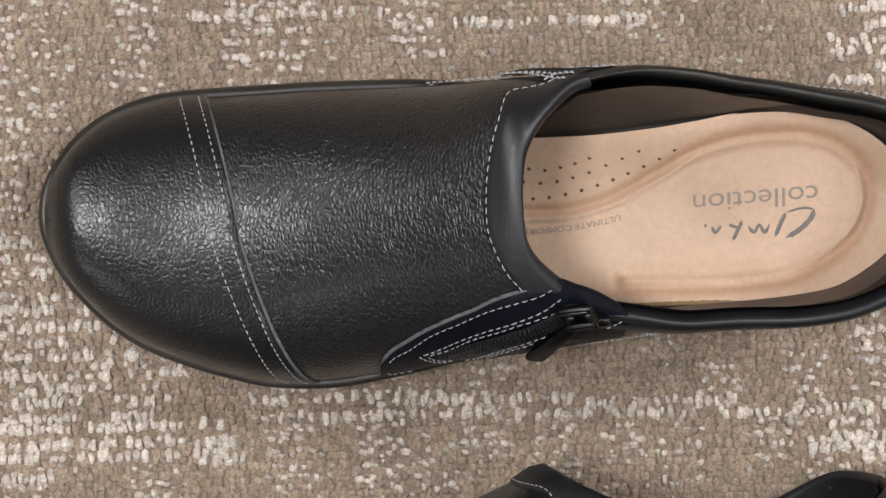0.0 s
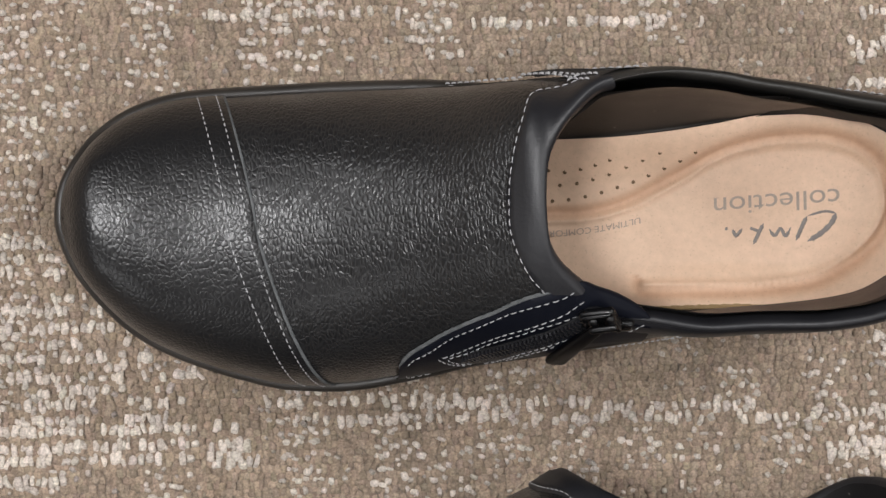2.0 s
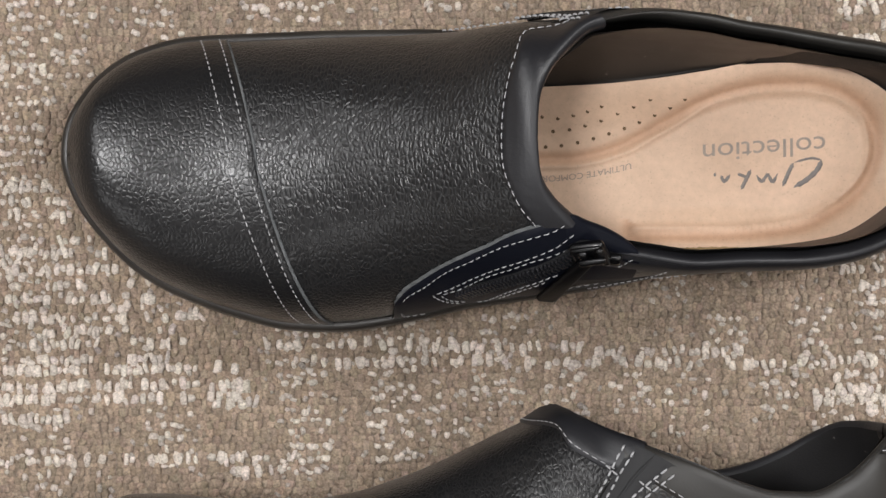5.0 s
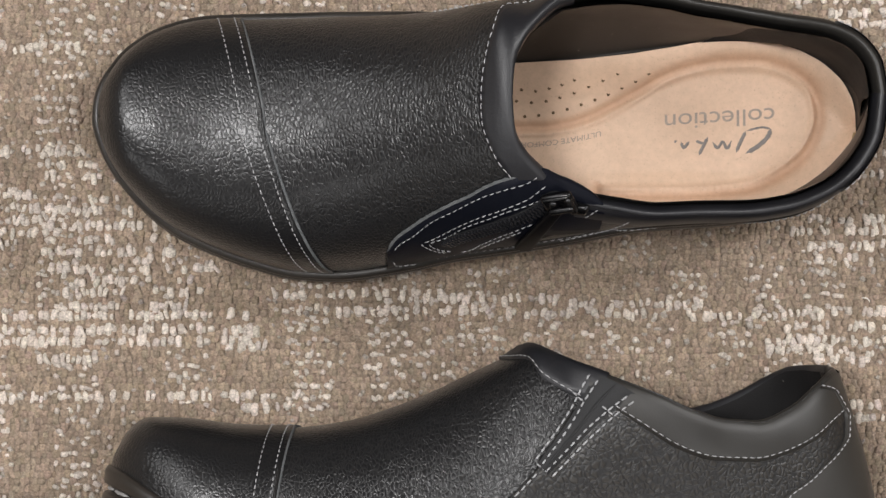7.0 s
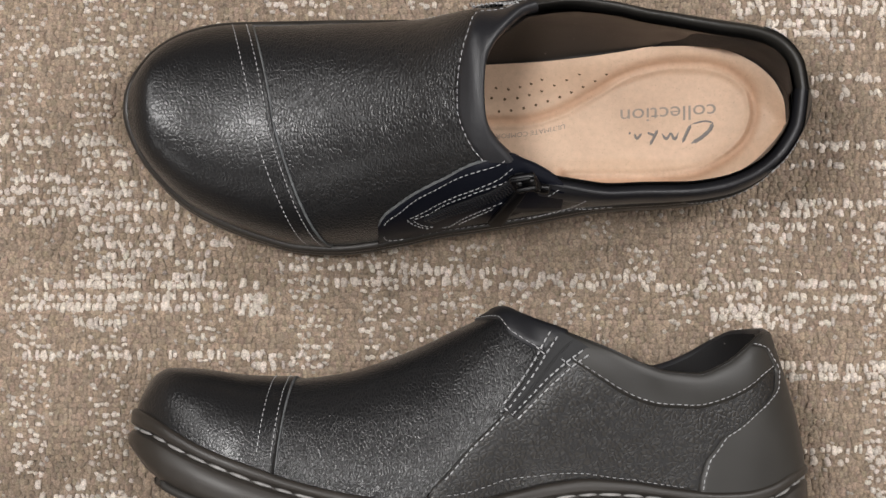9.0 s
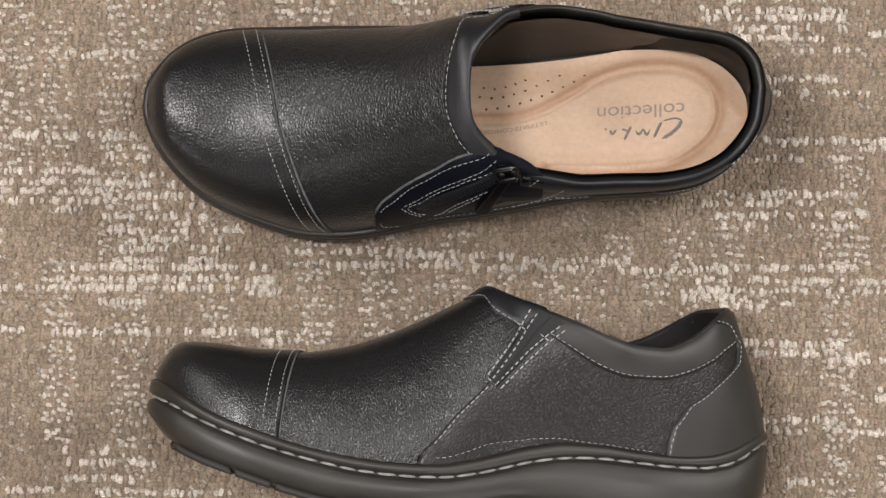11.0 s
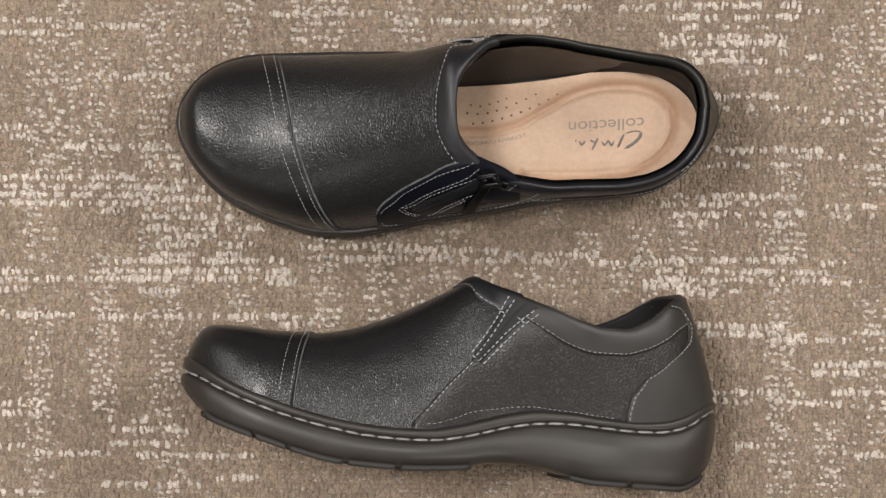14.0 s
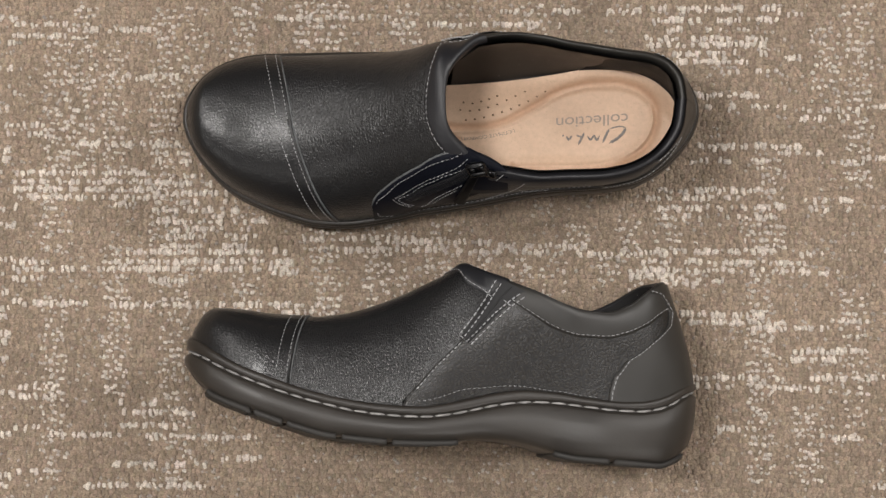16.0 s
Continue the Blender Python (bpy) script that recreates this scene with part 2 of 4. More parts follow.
# top line of each half: station of the base, then u, v, w of the top
TOPS = {
    1: mm("0 4.6 4.5 48.5, 3 6.2 4.5 54.5, 7 9.2 4.3 59.6, 13 14 4 62.4, 27 27 2 63, 42 42 1 62.2, 63.4 63.4 0 63.4, 81 81 -0.8 66.9, 95.4 95.4 -1 72.3, 110 110 -0.5 79.4, 124 124 1 87.6, 134 134 3.5 93.5,"
          "139.6 139.6 6 97.2, 141 140 14.3 96.6, 145.4 143 24 95, 150.4 148 31 92.8, 158.5 157 38.5 90, 178 178.2 42 83.8, 191 190.5 41.2 79.6, 203 202.7 38.9 77.3, 214 214 37 77.4, 230 228 33.8 82, 246 243 30 91, 256 251 25.2 95.5, 265 256.3 17 97.2, 268.4 257.8 7.5 98"),
    -1: mm("0 4.6 4.5 48.5, 3 6.2 4.5 54.5, 7 9.2 4.3 59.6, 13 14 4 62.4, 27 27 2 63, 42 42 1 62.2, 63.4 63.4 0 63.4, 81 81 -0.8 66.9, 95.4 95.4 -1 72.3, 110 110 -0.5 79.4, 124 124 1 87.6, 134 134 3.5 93.5,"
           "139.6 139.6 6 97.2, 140.8 140.4 -2.9 96, 145 144.2 -10.5 92.2, 151.5 150.5 -17 87.6, 159 157 -23 81.5, 174 174.3 -27.5 76, 189 188.9 -29.7 77, 203 202.5 -29.3 78, 217 216 -29.4 81.2, 231 229 -28 86.4, 244 241.5 -23.4 92.8, 255 250.5 -15.6 96.8, 264 256.3 -4.6 97.8, 268.4 257.8 7.5 98"),
}
TOP = {s: [spline(along(c[0]), x) for x in c[1:]] for s, c in TOPS.items()}


def edge(s, a, inset=0.0):
    """A point of the outline on side s (1 inner, -1 outer), moved inwards."""
    a = np.asarray(a, float)
    u, v, e = back(a), EDGE[s](a), 1e-4
    du, dv = back(np.clip(a + e, 0, 1)) - back(np.clip(a - e, 0, 1)), EDGE[s](a + e) - EDGE[s](a - e)
    length = np.hypot(du, dv) + 1e-12
    return u + inset * s * dv / length, v - inset * s * du / length


def skin(s, a, t):
    """A point of the upper: side, station, 0 at the welt to 1 at the ridge or rim."""
    a, t = np.broadcast_arrays(np.asarray(a, float), np.asarray(t, float))
    u, v = edge(s, a, 0.0034)
    w = LIP(back(a)) - 0.0015
    tu, tv, tw = (f(a) for f in TOP[s])
    open_part = smooth(0.15, 0.19, back(a))
    # an arch as far as the mouth; past it the arch is cut off at the rim and turns into a plain wall
    slope = smooth(0.03, 0.12, back(a))
    boxy = 0.78 + slope * 0.24 if s == -1 else 0.78 - 0.06 * slope - 0.36 * smooth(0.112, 0.138, back(a))
    ridge = np.where(back(a) < MOUTH, tv, 0.006)
    reach = np.clip((tv - v) / np.where(np.abs(ridge - v) < 1e-6, 1e-6, ridge - v), 0.02, 1)
    top = np.arccos((1 - reach) ** (1 / boxy))
    th, power = t * top, 0.74 + slope * (0.02 if s == 1 else 0.24)
    arch = (1 - np.clip(np.cos(th), 0, 1) ** boxy) / reach
    across = (1 - open_part) * arch + open_part * t ** 1.4
    up = (1 - open_part) * (np.sin(th) / np.sin(top)) ** power + open_part * t
    full = np.clip(np.sin(np.pi * t), 0, 1)
    bulge = 0.0060 * np.exp(-((back(a) - 0.148) / 0.026) ** 2) * full ** 0.65 if s == 1 else -0.0026 * np.exp(-((back(a) - 0.138) / 0.026) ** 2) * full
    swell = open_part * (0.0022 if s == -1 else 0.001) * full * s + bulge
    return np.stack([u + (tu - u) * across, v + (tv - v) * across + swell * (1 - smooth(0.24, 0.268, back(a))), w + (tw - w) * up], -1)


def normal(s, a, t):
    e = 3e-4
    a, t = np.broadcast_arrays(np.asarray(a, float), np.asarray(t, float))
    p = skin(s, np.clip(a + e, 0, 1), t) - skin(s, np.clip(a - e, 0, 1), t)
    q = skin(s, a, np.clip(t + e, 0, 1)) - skin(s, a, np.clip(t - e, 0, 1))
    n = np.cross(p, q) * -s
    return n / (np.linalg.norm(n, axis=-1, keepdims=True) + 1e-15)


def off(s, a, t, d):
    return skin(s, a, t) + normal(s, a, t) * d


GRID_A, GRID_T = np.meshgrid(np.linspace(0, 1, 260), np.linspace(0, 1, 90), indexing="ij")
GRID = {s: skin(s, GRID_A, GRID_T) for s in (1, -1)}


def find(u, other, axis, s=1):
    """Side, station and height on the upper of a place known from above (axis 1: v) or from side s (axis 2: w)."""
    if axis == 1:
        s = 1 if other > (float(TOP[1][1](along(u))) if u < MOUTH else 0.006) else -1
    g = GRID[s]
    k = int(np.argmin((g[..., 0] - u) ** 2 + (g[..., axis] - other) ** 2 - 1e-8 * GRID_T * (axis == 1)))
    a, t = float(GRID_A.flat[k]), float(GRID_T.flat[k])
    for _ in range(9):
        e = 2e-4
        p, pa, pt = skin(s, np.array([a, min(a + e, 1), a]), np.array([t, t, t - e if t > 0.5 else t + e]))
        ea, et = max(min(a + e, 1) - a, 1e-9), (-e if t > 0.5 else e)
        m = np.array([[(pa[0] - p[0]) / ea, (pt[0] - p[0]) / et], [(pa[axis] - p[axis]) / ea, (pt[axis] - p[axis]) / et]])
        if abs(np.linalg.det(m)) < 1e-7:
            break
        d = np.clip(np.linalg.solve(m, [u - p[0], other - p[axis]]), -0.01, 0.01)
        a, t = float(np.clip(a + d[0], 0, 1)), float(np.clip(t + d[1], 0, 1))
    return s, a, t


CLOUD = np.concatenate([GRID[s].reshape(-1, 3) for s in (1, -1)])
CLOUD_N = np.concatenate([normal(s, GRID_A, GRID_T).reshape(-1, 3) for s in (1, -1)])


def cling(p, d=0.0):
    """A place laid onto the upper and raised by d."""
    far = ((CLOUD - p) ** 2).sum(1)
    k = np.argpartition(far, 16)[:16]
    weight = np.exp(-(far[k] - far[k].min()) / 1.2e-6)[:, None]
    n = (CLOUD_N[k] * weight).sum(0)
    n /= np.linalg.norm(n)
    c = (CLOUD[k] * weight).sum(0) / weight.sum()
    return p - n * float((p - c) @ n) + n * d, n


BED = spline(*mm("0 40, 20 32, 60 22, 100 19, 140 22, 170 27, 200 31.5, 230 33.5, 268 35.5"))


# ---- building helpers ----
def finish(name, bm, mat, parent=None, label="", flat=False):
    me = bpy.data.meshes.new(name)
    bmesh.ops.recalc_face_normals(bm, faces=bm.faces)
    for f in bm.faces:
        f.smooth = not flat
    bm.to_mesh(me)
    bm.free()
    me.materials.append(mat)
    ob = new(name, me)
    ob.parent = parent
    return tagged(ob, label=label)


def part(name, bm, mat, parent, label="", flat=False):
    return finish(name, bm, mat, parent, label, flat)


def slab(bm, lo, hi, bevel=0.0):
    made = bmesh.ops.create_cube(bm, size=1)["verts"]
    for v in made:
        v.co = [l + (c + 0.5) * (h - l) for c, l, h in zip(v.co, lo, hi)]
    if bevel:
        bmesh.ops.bevel(bm, geom=list({e for v in made for e in v.link_edges}), offset=bevel, segments=2, affect="EDGES", profile=0.5)
    return bm


# ---- an unseen room, added to close in the light around the carpet ----
def setting(name, lo, hi, mat, label):
    return tagged(finish(name, slab(bmesh.new(), lo, hi), mat, flat=True), label, name.split("_")[0], kind="structure")


setting("floor", (-ROOM_W, -ROOM_D, -0.02), (ROOM_W, ROOM_D, -0.0024), BACKING, "woven brown carpet backing under the loops")
setting("ceiling", (-ROOM_W, -ROOM_D, ROOM_H), (ROOM_W, ROOM_D, ROOM_H + 0.05), CEILING, "unseen office ceiling, greyed to dim reflections in the shoes")
setting("wall_north", (-ROOM_W, ROOM_D, -0.02), (ROOM_W, ROOM_D + 0.1, ROOM_H), DARK_WALL, "unseen dark grey wall added to dim reflections in the leather")
setting("wall_south", (-ROOM_W, -ROOM_D - 0.1, -0.02), (ROOM_W, -ROOM_D, ROOM_H), WALL, "plain beige wall, unseen, added to close the room")
setting("wall_east", (ROOM_W, -ROOM_D, -0.02), (ROOM_W + 0.1, ROOM_D, ROOM_H), WALL, "plain beige wall, unseen, added to close the room")
setting("wall_west", (-ROOM_W - 0.1, -ROOM_D, -0.02), (-ROOM_W, ROOM_D, ROOM_H), WALL, "plain beige wall, unseen, added to close the room")


# ---- carpet: looped yarn ----
def wave(x, y, scale, seed):
    """Smooth noise from 0 to 1 over arrays of places."""
    table = np.random.RandomState(seed).rand(64, 64)
    x, y = x / scale + 17.3, y / scale + 9.1
    i, j = np.floor(x).astype(int), np.floor(y).astype(int)
    fx, fy = x - i, y - j
    fx, fy = fx * fx * (3 - 2 * fx), fy * fy * (3 - 2 * fy)
    g = lambda a, b: table[a % 64, b % 64]
    return g(i, j) * (1 - fx) * (1 - fy) + g(i + 1, j) * fx * (1 - fy) + g(i, j + 1) * (1 - fx) * fy + g(i + 1, j + 1) * fx * fy


# weave plan in millimetres: rows of pale loops (y, from x, to x, tenths of loops that are pale)
ROWS_NW = "194 -241 -215 9, 191 -212 -169 8, 188 -241 -216 9, 166 -183 -155 6, 140 -240 -226 7, 135 -240 -224 7, 130 -206 -152 8, 115 -240 -172 8, 110 -240 -157 6, 106 -240 -169 8, 102 -240 -163 6, 98 -186 -171 7"
ROWS_W = "73 -186 -97 8, 68 -240 -223 6, 68 -185 -97 9, 64 -240 -203 6, 64 -197 -97 9, 59 -240 -225 6, 58 -168 -151 8, 46 -239 -202 7, 45 -188 -140 7, 45 -134 -97 7, 2 -239 -211 7, -3 -239 -216 6"
ROWS_SW = "-6 -182 -165 5, -11 -182 -145 6, -18 -182 -154 9, -19 -239 -227 7, -23 -227 -182 6, -24 -168 -111 6, -35 -128 -111 7, -38 -188 -139 5, -42 -239 -210 4"
ROWS_NE = "201 96 159 7, 195 96 159 7, 198 162 173 7, 190 102 145 6, 185 93 153 7, 182 93 153 8, 177 105 153 6, 173 93 145 7, 175 165 173 6, 168 116 159 5, 155 117 153 6, 149 122 164 6, 147 173 206 5, 143 173 196 5"
ROWS_E = "128 120 170 8, 125 158 184 7, 121 116 158 5, 120 184 206 6, 105 99 158 7, 101 93 141 8, 100 172 198 7, 96 99 164 6, 95 178 198 8, 91 99 172 5"
ROWS_SE = "73 92 158 7, 72 172 184 7, 68 92 118 8, 67 124 172 7, 63 96 172 5, 62 169 195 6, 58 101 130 6, 56 101 121 8, 41 110 127 7, 40 127 152 5, 36 115 164 7, 37 186 205 6, 33 147 186 8, 21 169 205 6, 17 161 194 8, 7 115 163 8, 7 177 205 7, 3 115 152 5, 2 158 186 8, -19 129 146 5, -24 188 200 8"
ROWS_MID = "80 -89 -26 5, 78 -40 11 8, 76 16 59 8, 74 -83 -12 6, 73 -6 40 6, 72 36 101 5, 63 84 101 9, 60 84 110 8, 67 -103 -92 8, 62 -103 -92 8, 45 -103 -80 5, 41 -97 -80 6, 197 -103 -41 5, 193 -41 45 6, 200 17 88 6"
ROWS_TOE = "125 -166 -150 6, 121 -166 -148 6, 113 -150 -143 5, 109 -166 -136 8, 104 -166 -130 9, 99 -155 -141 7, 99 -128 -122 5, 95 -166 -122 6, 92 -135 -121 5, 89 -163 -148 7, 89 -146 -105 5, 85 -158 -110 5, 81 -160 -140 5, 81 -129 -115 7, 76 -160 -140 7, 76 -133 -118 9"
# columns of pale loops (x, from y, to y, tenths)
COLUMNS_W = "-219 73 187 4, -206 118 204 5, -189 118 179 4, -162 76 204 6, -147 164 204 4, -120 176 204 5, -219 -46 50 5, -186 -1 76 6, -156 -1 61 5, -86 177 204 6, -72 181 204 6, -77 41 87 7, -49 44 90 6, -16 61 90 6, -154 -46 -1 4"
COLUMNS_E = "156 75 121 4, 185 152 192 5, 202 107 204 5, 102 75 95 4, 148 75 92 5, 150 -46 61 6, 175 -46 -7 6, 198 -24 53 4, 55 75 90 4, 70 58 73 4, 82 70 90 4, 34 187 204 6, -35 184 204 4"
COLUMNS_MID = "4 46 71 2, 26 50 71 2, 42 52 71 2, -34 52 70 2, 88 40 60 3, -118 44 62 3"


def row_loops(rng):
    """Pale loops standing side by side along the planned rows; beyond the plan the weave goes on at random."""
    plans = [mm(p).T for p in (ROWS_NW, ROWS_W, ROWS_SW, ROWS_NE, ROWS_E, ROWS_SE, ROWS_MID, ROWS_TOE)]
    for x0, x1, y0, y1 in ((-0.275, -0.242, -0.08, 0.24), (0.207, 0.255, -0.08, 0.24), (-0.24, 0.205, 0.207, 0.24), (-0.24, 0.205, -0.08, -0.049)):
        c = np.arange(y0, y1, 0.0044)[rng.rand(len(np.arange(y0, y1, 0.0044))) < 0.5]
        a = rng.uniform(x0, x1, len(c))
        plans.append(np.stack([c, a, np.minimum(a + rng.uniform(0.02, 0.09, len(c)), x1), np.full(len(c), 0.007)], -1))
    out = []
    for c, a, b, k in np.concatenate(plans):
        x = np.arange(a - 0.001, b + 0.001, 0.00172)
        x = x[rng.rand(len(x)) < min(0.24 + 70 * k, 0.95) * (0.50 + 0.85 * wave(x, np.full_like(x, c), 0.007, 33))]
        out.append(np.stack([x + rng.normal(0, 0.0003, len(x)), c + rng.normal(0, 0.00045, len(x))], -1))
    return np.concatenate(out).T


def column_loops(rng):
    """Pale loops lying across the planned columns, closer set."""
    out = []
    for c, a, b, k in np.concatenate([mm(p).T for p in (COLUMNS_W, COLUMNS_E, COLUMNS_MID)]):
        gy, gx = (g.ravel() for g in np.meshgrid(np.arange(a, b, 0.0038), np.arange(-0.0066, 0.0067, 0.0022), indexing="ij"))
        keep = rng.rand(len(gx)) < (0.32 + 82 * k) * np.exp(-(gx / 0.0085) ** 4)
        gx, gy = gx[keep], gy[keep]
        out.append(np.stack([c + gx + rng.normal(0, 0.0006, len(gx)), gy + rng.normal(0, 0.0006, len(gx))], -1))
    return np.concatenate(out).T


def loops(x, y, half, thick, rise, turn, lean, colour, rings, sides, name, label):
    """Squat arches of yarn, all in one mesh."""
    n = len(x)
    bow = np.linspace(-1, 1, rings)
    B, A = (g.ravel() for g in np.meshgrid(bow, np.arange(sides) / sides * 2 * np.pi, indexing="ij"))
    fat = np.sqrt(np.clip(1.14 - B * B, 0.14, 1))
    up = (1 - B[None] ** 2) * rise[:, None] + np.sin(A)[None] * fat[None] * thick[:, None] * 0.5 - 0.0028
    across = np.cos(A)[None] * fat[None] * thick[:, None] + lean[:, None] * (up + 0.003)
    run = B[None] * half[:, None]
    c, s = np.cos(turn)[:, None], np.sin(turn)[:, None]
    verts = np.stack([x[:, None] + across * c - run * s, y[:, None] + across * s + run * c, up], -1).reshape(-1, 3)
    quads = np.array([(r * sides + k, r * sides + (k + 1) % sides, (r + 1) * sides + (k + 1) % sides, (r + 1) * sides + k) for r in range(rings - 1) for k in range(sides)])
    per = rings * sides
    faces = (quads[None] + (np.arange(n) * per)[:, None, None]).reshape(-1, 4)
    me = bpy.data.meshes.new(name)
    me.vertices.add(len(verts))
    me.vertices.foreach_set("co", verts.ravel())
    me.loops.add(faces.size)
    me.loops.foreach_set("vertex_index", faces.ravel())
    me.polygons.add(len(faces))
    me.polygons.foreach_set("loop_start", np.arange(0, faces.size, 4))
    me.update(calc_edges=True)
    me.polygons.foreach_set("use_smooth", np.ones(len(faces), bool))
    rgba = np.ones((n, per, 4))
    rgba[:, :, :3] = colour[:, None]
    me.color_attributes.new("yarn", "FLOAT_COLOR", "POINT").data.foreach_set("color", rgba.ravel())
    me.materials.append(YARN)
    return tagged(new(name, me), label, "carpet", kind="stuff")


def lattice(x0, x1, y0, y1, row, step, jog, rng):
    iy = np.arange(math.ceil(y0 / row), math.floor(y1 / row) + 1)
    gx, gy = np.meshgrid(np.arange(x0, x1, step), iy * row)
    gx = gx + rng.uniform(0, step, (len(iy), 1)) + rng.normal(0, step * jog, gx.shape)
    gy = gy + rng.normal(0, row * jog * 0.6, gy.shape)
    return gx.ravel(), gy.ravel()


AREA = (-0.275, 0.255, -0.080, 0.240)
rng = np.random.RandomState(3)
PITCH = 0.0046
x, y = lattice(*AREA, PITCH / 2, 0.00172, 0.17, rng)
n = len(x)
tan = np.array([0.285, 0.2195, 0.1640]) * (0.80 + 0.42 * rng.rand(n) ** 1.3)[:, None] * (0.90 + 0.2 * wave(x, y, 0.035, 11))[:, None] * (1 + rng.normal(0, 0.016, (n, 3)))
loops(x, y, 0.0021 * rng.uniform(0.7, 1.25, n), 0.00124 * rng.uniform(0.75, 1.2, n), 0.0007 * rng.uniform(0.5, 1.3, n), rng.normal(0, 0.26, n) + np.where(rng.rand(n) < 0.06, 1.2, 0), rng.normal(0, 0.3, n), tan, 4, 6, "carpet", "beige brown looped office carpet")
rx, ry = row_loops(rng)
cx, cy = column_loops(rng)
sx, sy = lattice(*AREA, PITCH, 0.0022, 0.25, rng)
stray = rng.rand(len(sx)) < 0.06 + 0.24 * (wave(sx, sy, 0.011, 9) > 0.52)
sx, sy = sx[stray], sy[stray]
x, y = np.concatenate([rx, cx, sx]), np.concatenate([ry, cy, sy])
sort = np.repeat([0, 1, 2], [len(rx), len(cx), len(sx)])
n = len(x)
kind = lambda row, column, odd: np.choose(sort, [row, column, odd])
bright = kind(0.96, 0.88, 0.64) * (0.70 + 0.36 * rng.rand(n) ** 0.8)
cream = np.array([0.685, 0.603, 0.527]) * bright[:, None] * (1 + rng.normal(0, 0.012, (n, 3)))
turn = rng.normal(0, 0.24, n) + kind(0.0, 1.0, 0.7) * np.where(rng.rand(n) < 0.82, 1.35, 0.1)
loops(x, y, kind(0.0024, 0.0017, 0.0015) * rng.uniform(0.55, 1.2, n), kind(0.00106, 0.00092, 0.00074) * rng.uniform(0.6, 1.3, n), kind(0.00145, 0.00135, 0.00125) * rng.uniform(0.8, 1.2, n), turn, rng.normal(0, 0.25, n), cream, 6, 7, "carpet_fleck", "pale cream loops woven through the brown carpet")


# ---- shoes ----
class Last:
    """Turns places on the shoe into places in its own frame, mirrored for the other foot."""
    def __init__(self, mirrored, size, rise, slump, toe):
        self.flip, self.size, self.rise, self.slump, self.toe = -1 if mirrored else 1, size, rise, slump, toe

    def at(self, p):
        # a worn heel leans forward towards its rim
        lean = self.slump * float(smooth(0.19, 0.265, p[0])) * float(np.clip((p[2] - 0.045) / 0.055, 0, 1.1)) ** 1.3
        # one toe is worn shorter than the other
        lean -= self.toe * (1 - float(smooth(0.0, 0.036, p[0])))
        return Vector(((p[0] - lean) * self.size, p[1] * self.size * self.flip, p[2] * self.rise))


def sheet(bm, last, grid, close=False):
    """Quads over a grid of places (rows x columns x 3)."""
    grid = np.asarray(grid)
    vs = [[bm.verts.new(last.at(p)) for p in row] for row in grid]
    for i in range(len(vs) - 1):
        for j in range(len(vs[0]) - (0 if close else 1)):
            k = (j + 1) % len(vs[0])
            bm.faces.new((vs[i][j], vs[i + 1][j], vs[i + 1][k], vs[i][k]))
    return vs


def weld(bm, d=2e-5):
    bmesh.ops.remove_doubles(bm, verts=bm.verts, dist=d)
    return bm


def cap_edge(s, t):
    """Where the toe cap ends, by side and height."""
    return (0.0528 + 0.0094 * t ** 1.6) if s == 1 else (0.0840 - 0.0218 * t)


VAMP_SEAM = sorted((t, a) for s, a, t in (find(u, w, 2) for u, w in mm("111 22.5, 118 31.5, 125 41, 139 57, 145.3 69.4, 151.5 79.7, 156.5 89").T))


def vamp_end(s, t):
    if s == 1:
        return back(np.interp(t, [x[0] for x in VAMP_SEAM], [x[1] for x in VAMP_SEAM]))
    return np.interp(t, [0, 0.3, 0.6, 1], [0.118, 0.128, 0.143, 0.1585])


def strip_points(s, start, end, n, m, d, drop_end=False, drop_start=False, t0=0.0, t1=1.0, steps=None):
    """A grid on side s between two seams, raised by d, with turned-down cut edges."""
    t = t0 + (t1 - t0) * np.linspace(0, 1, m)
    rows = []
    for k in (np.linspace(0, 1, n) if steps is None else steps):
        a0, a1 = along(start(s, t)), along(end(s, t))
        rows.append(off(s, a0 + (a1 - a0) * k, t, d))
    if drop_end:
        rows.append(off(s, along(end(s, t)), t, -0.0004))
    if drop_start:
        rows.insert(0, off(s, along(start(s, t)), t, -0.0004))
    return np.array(rows)


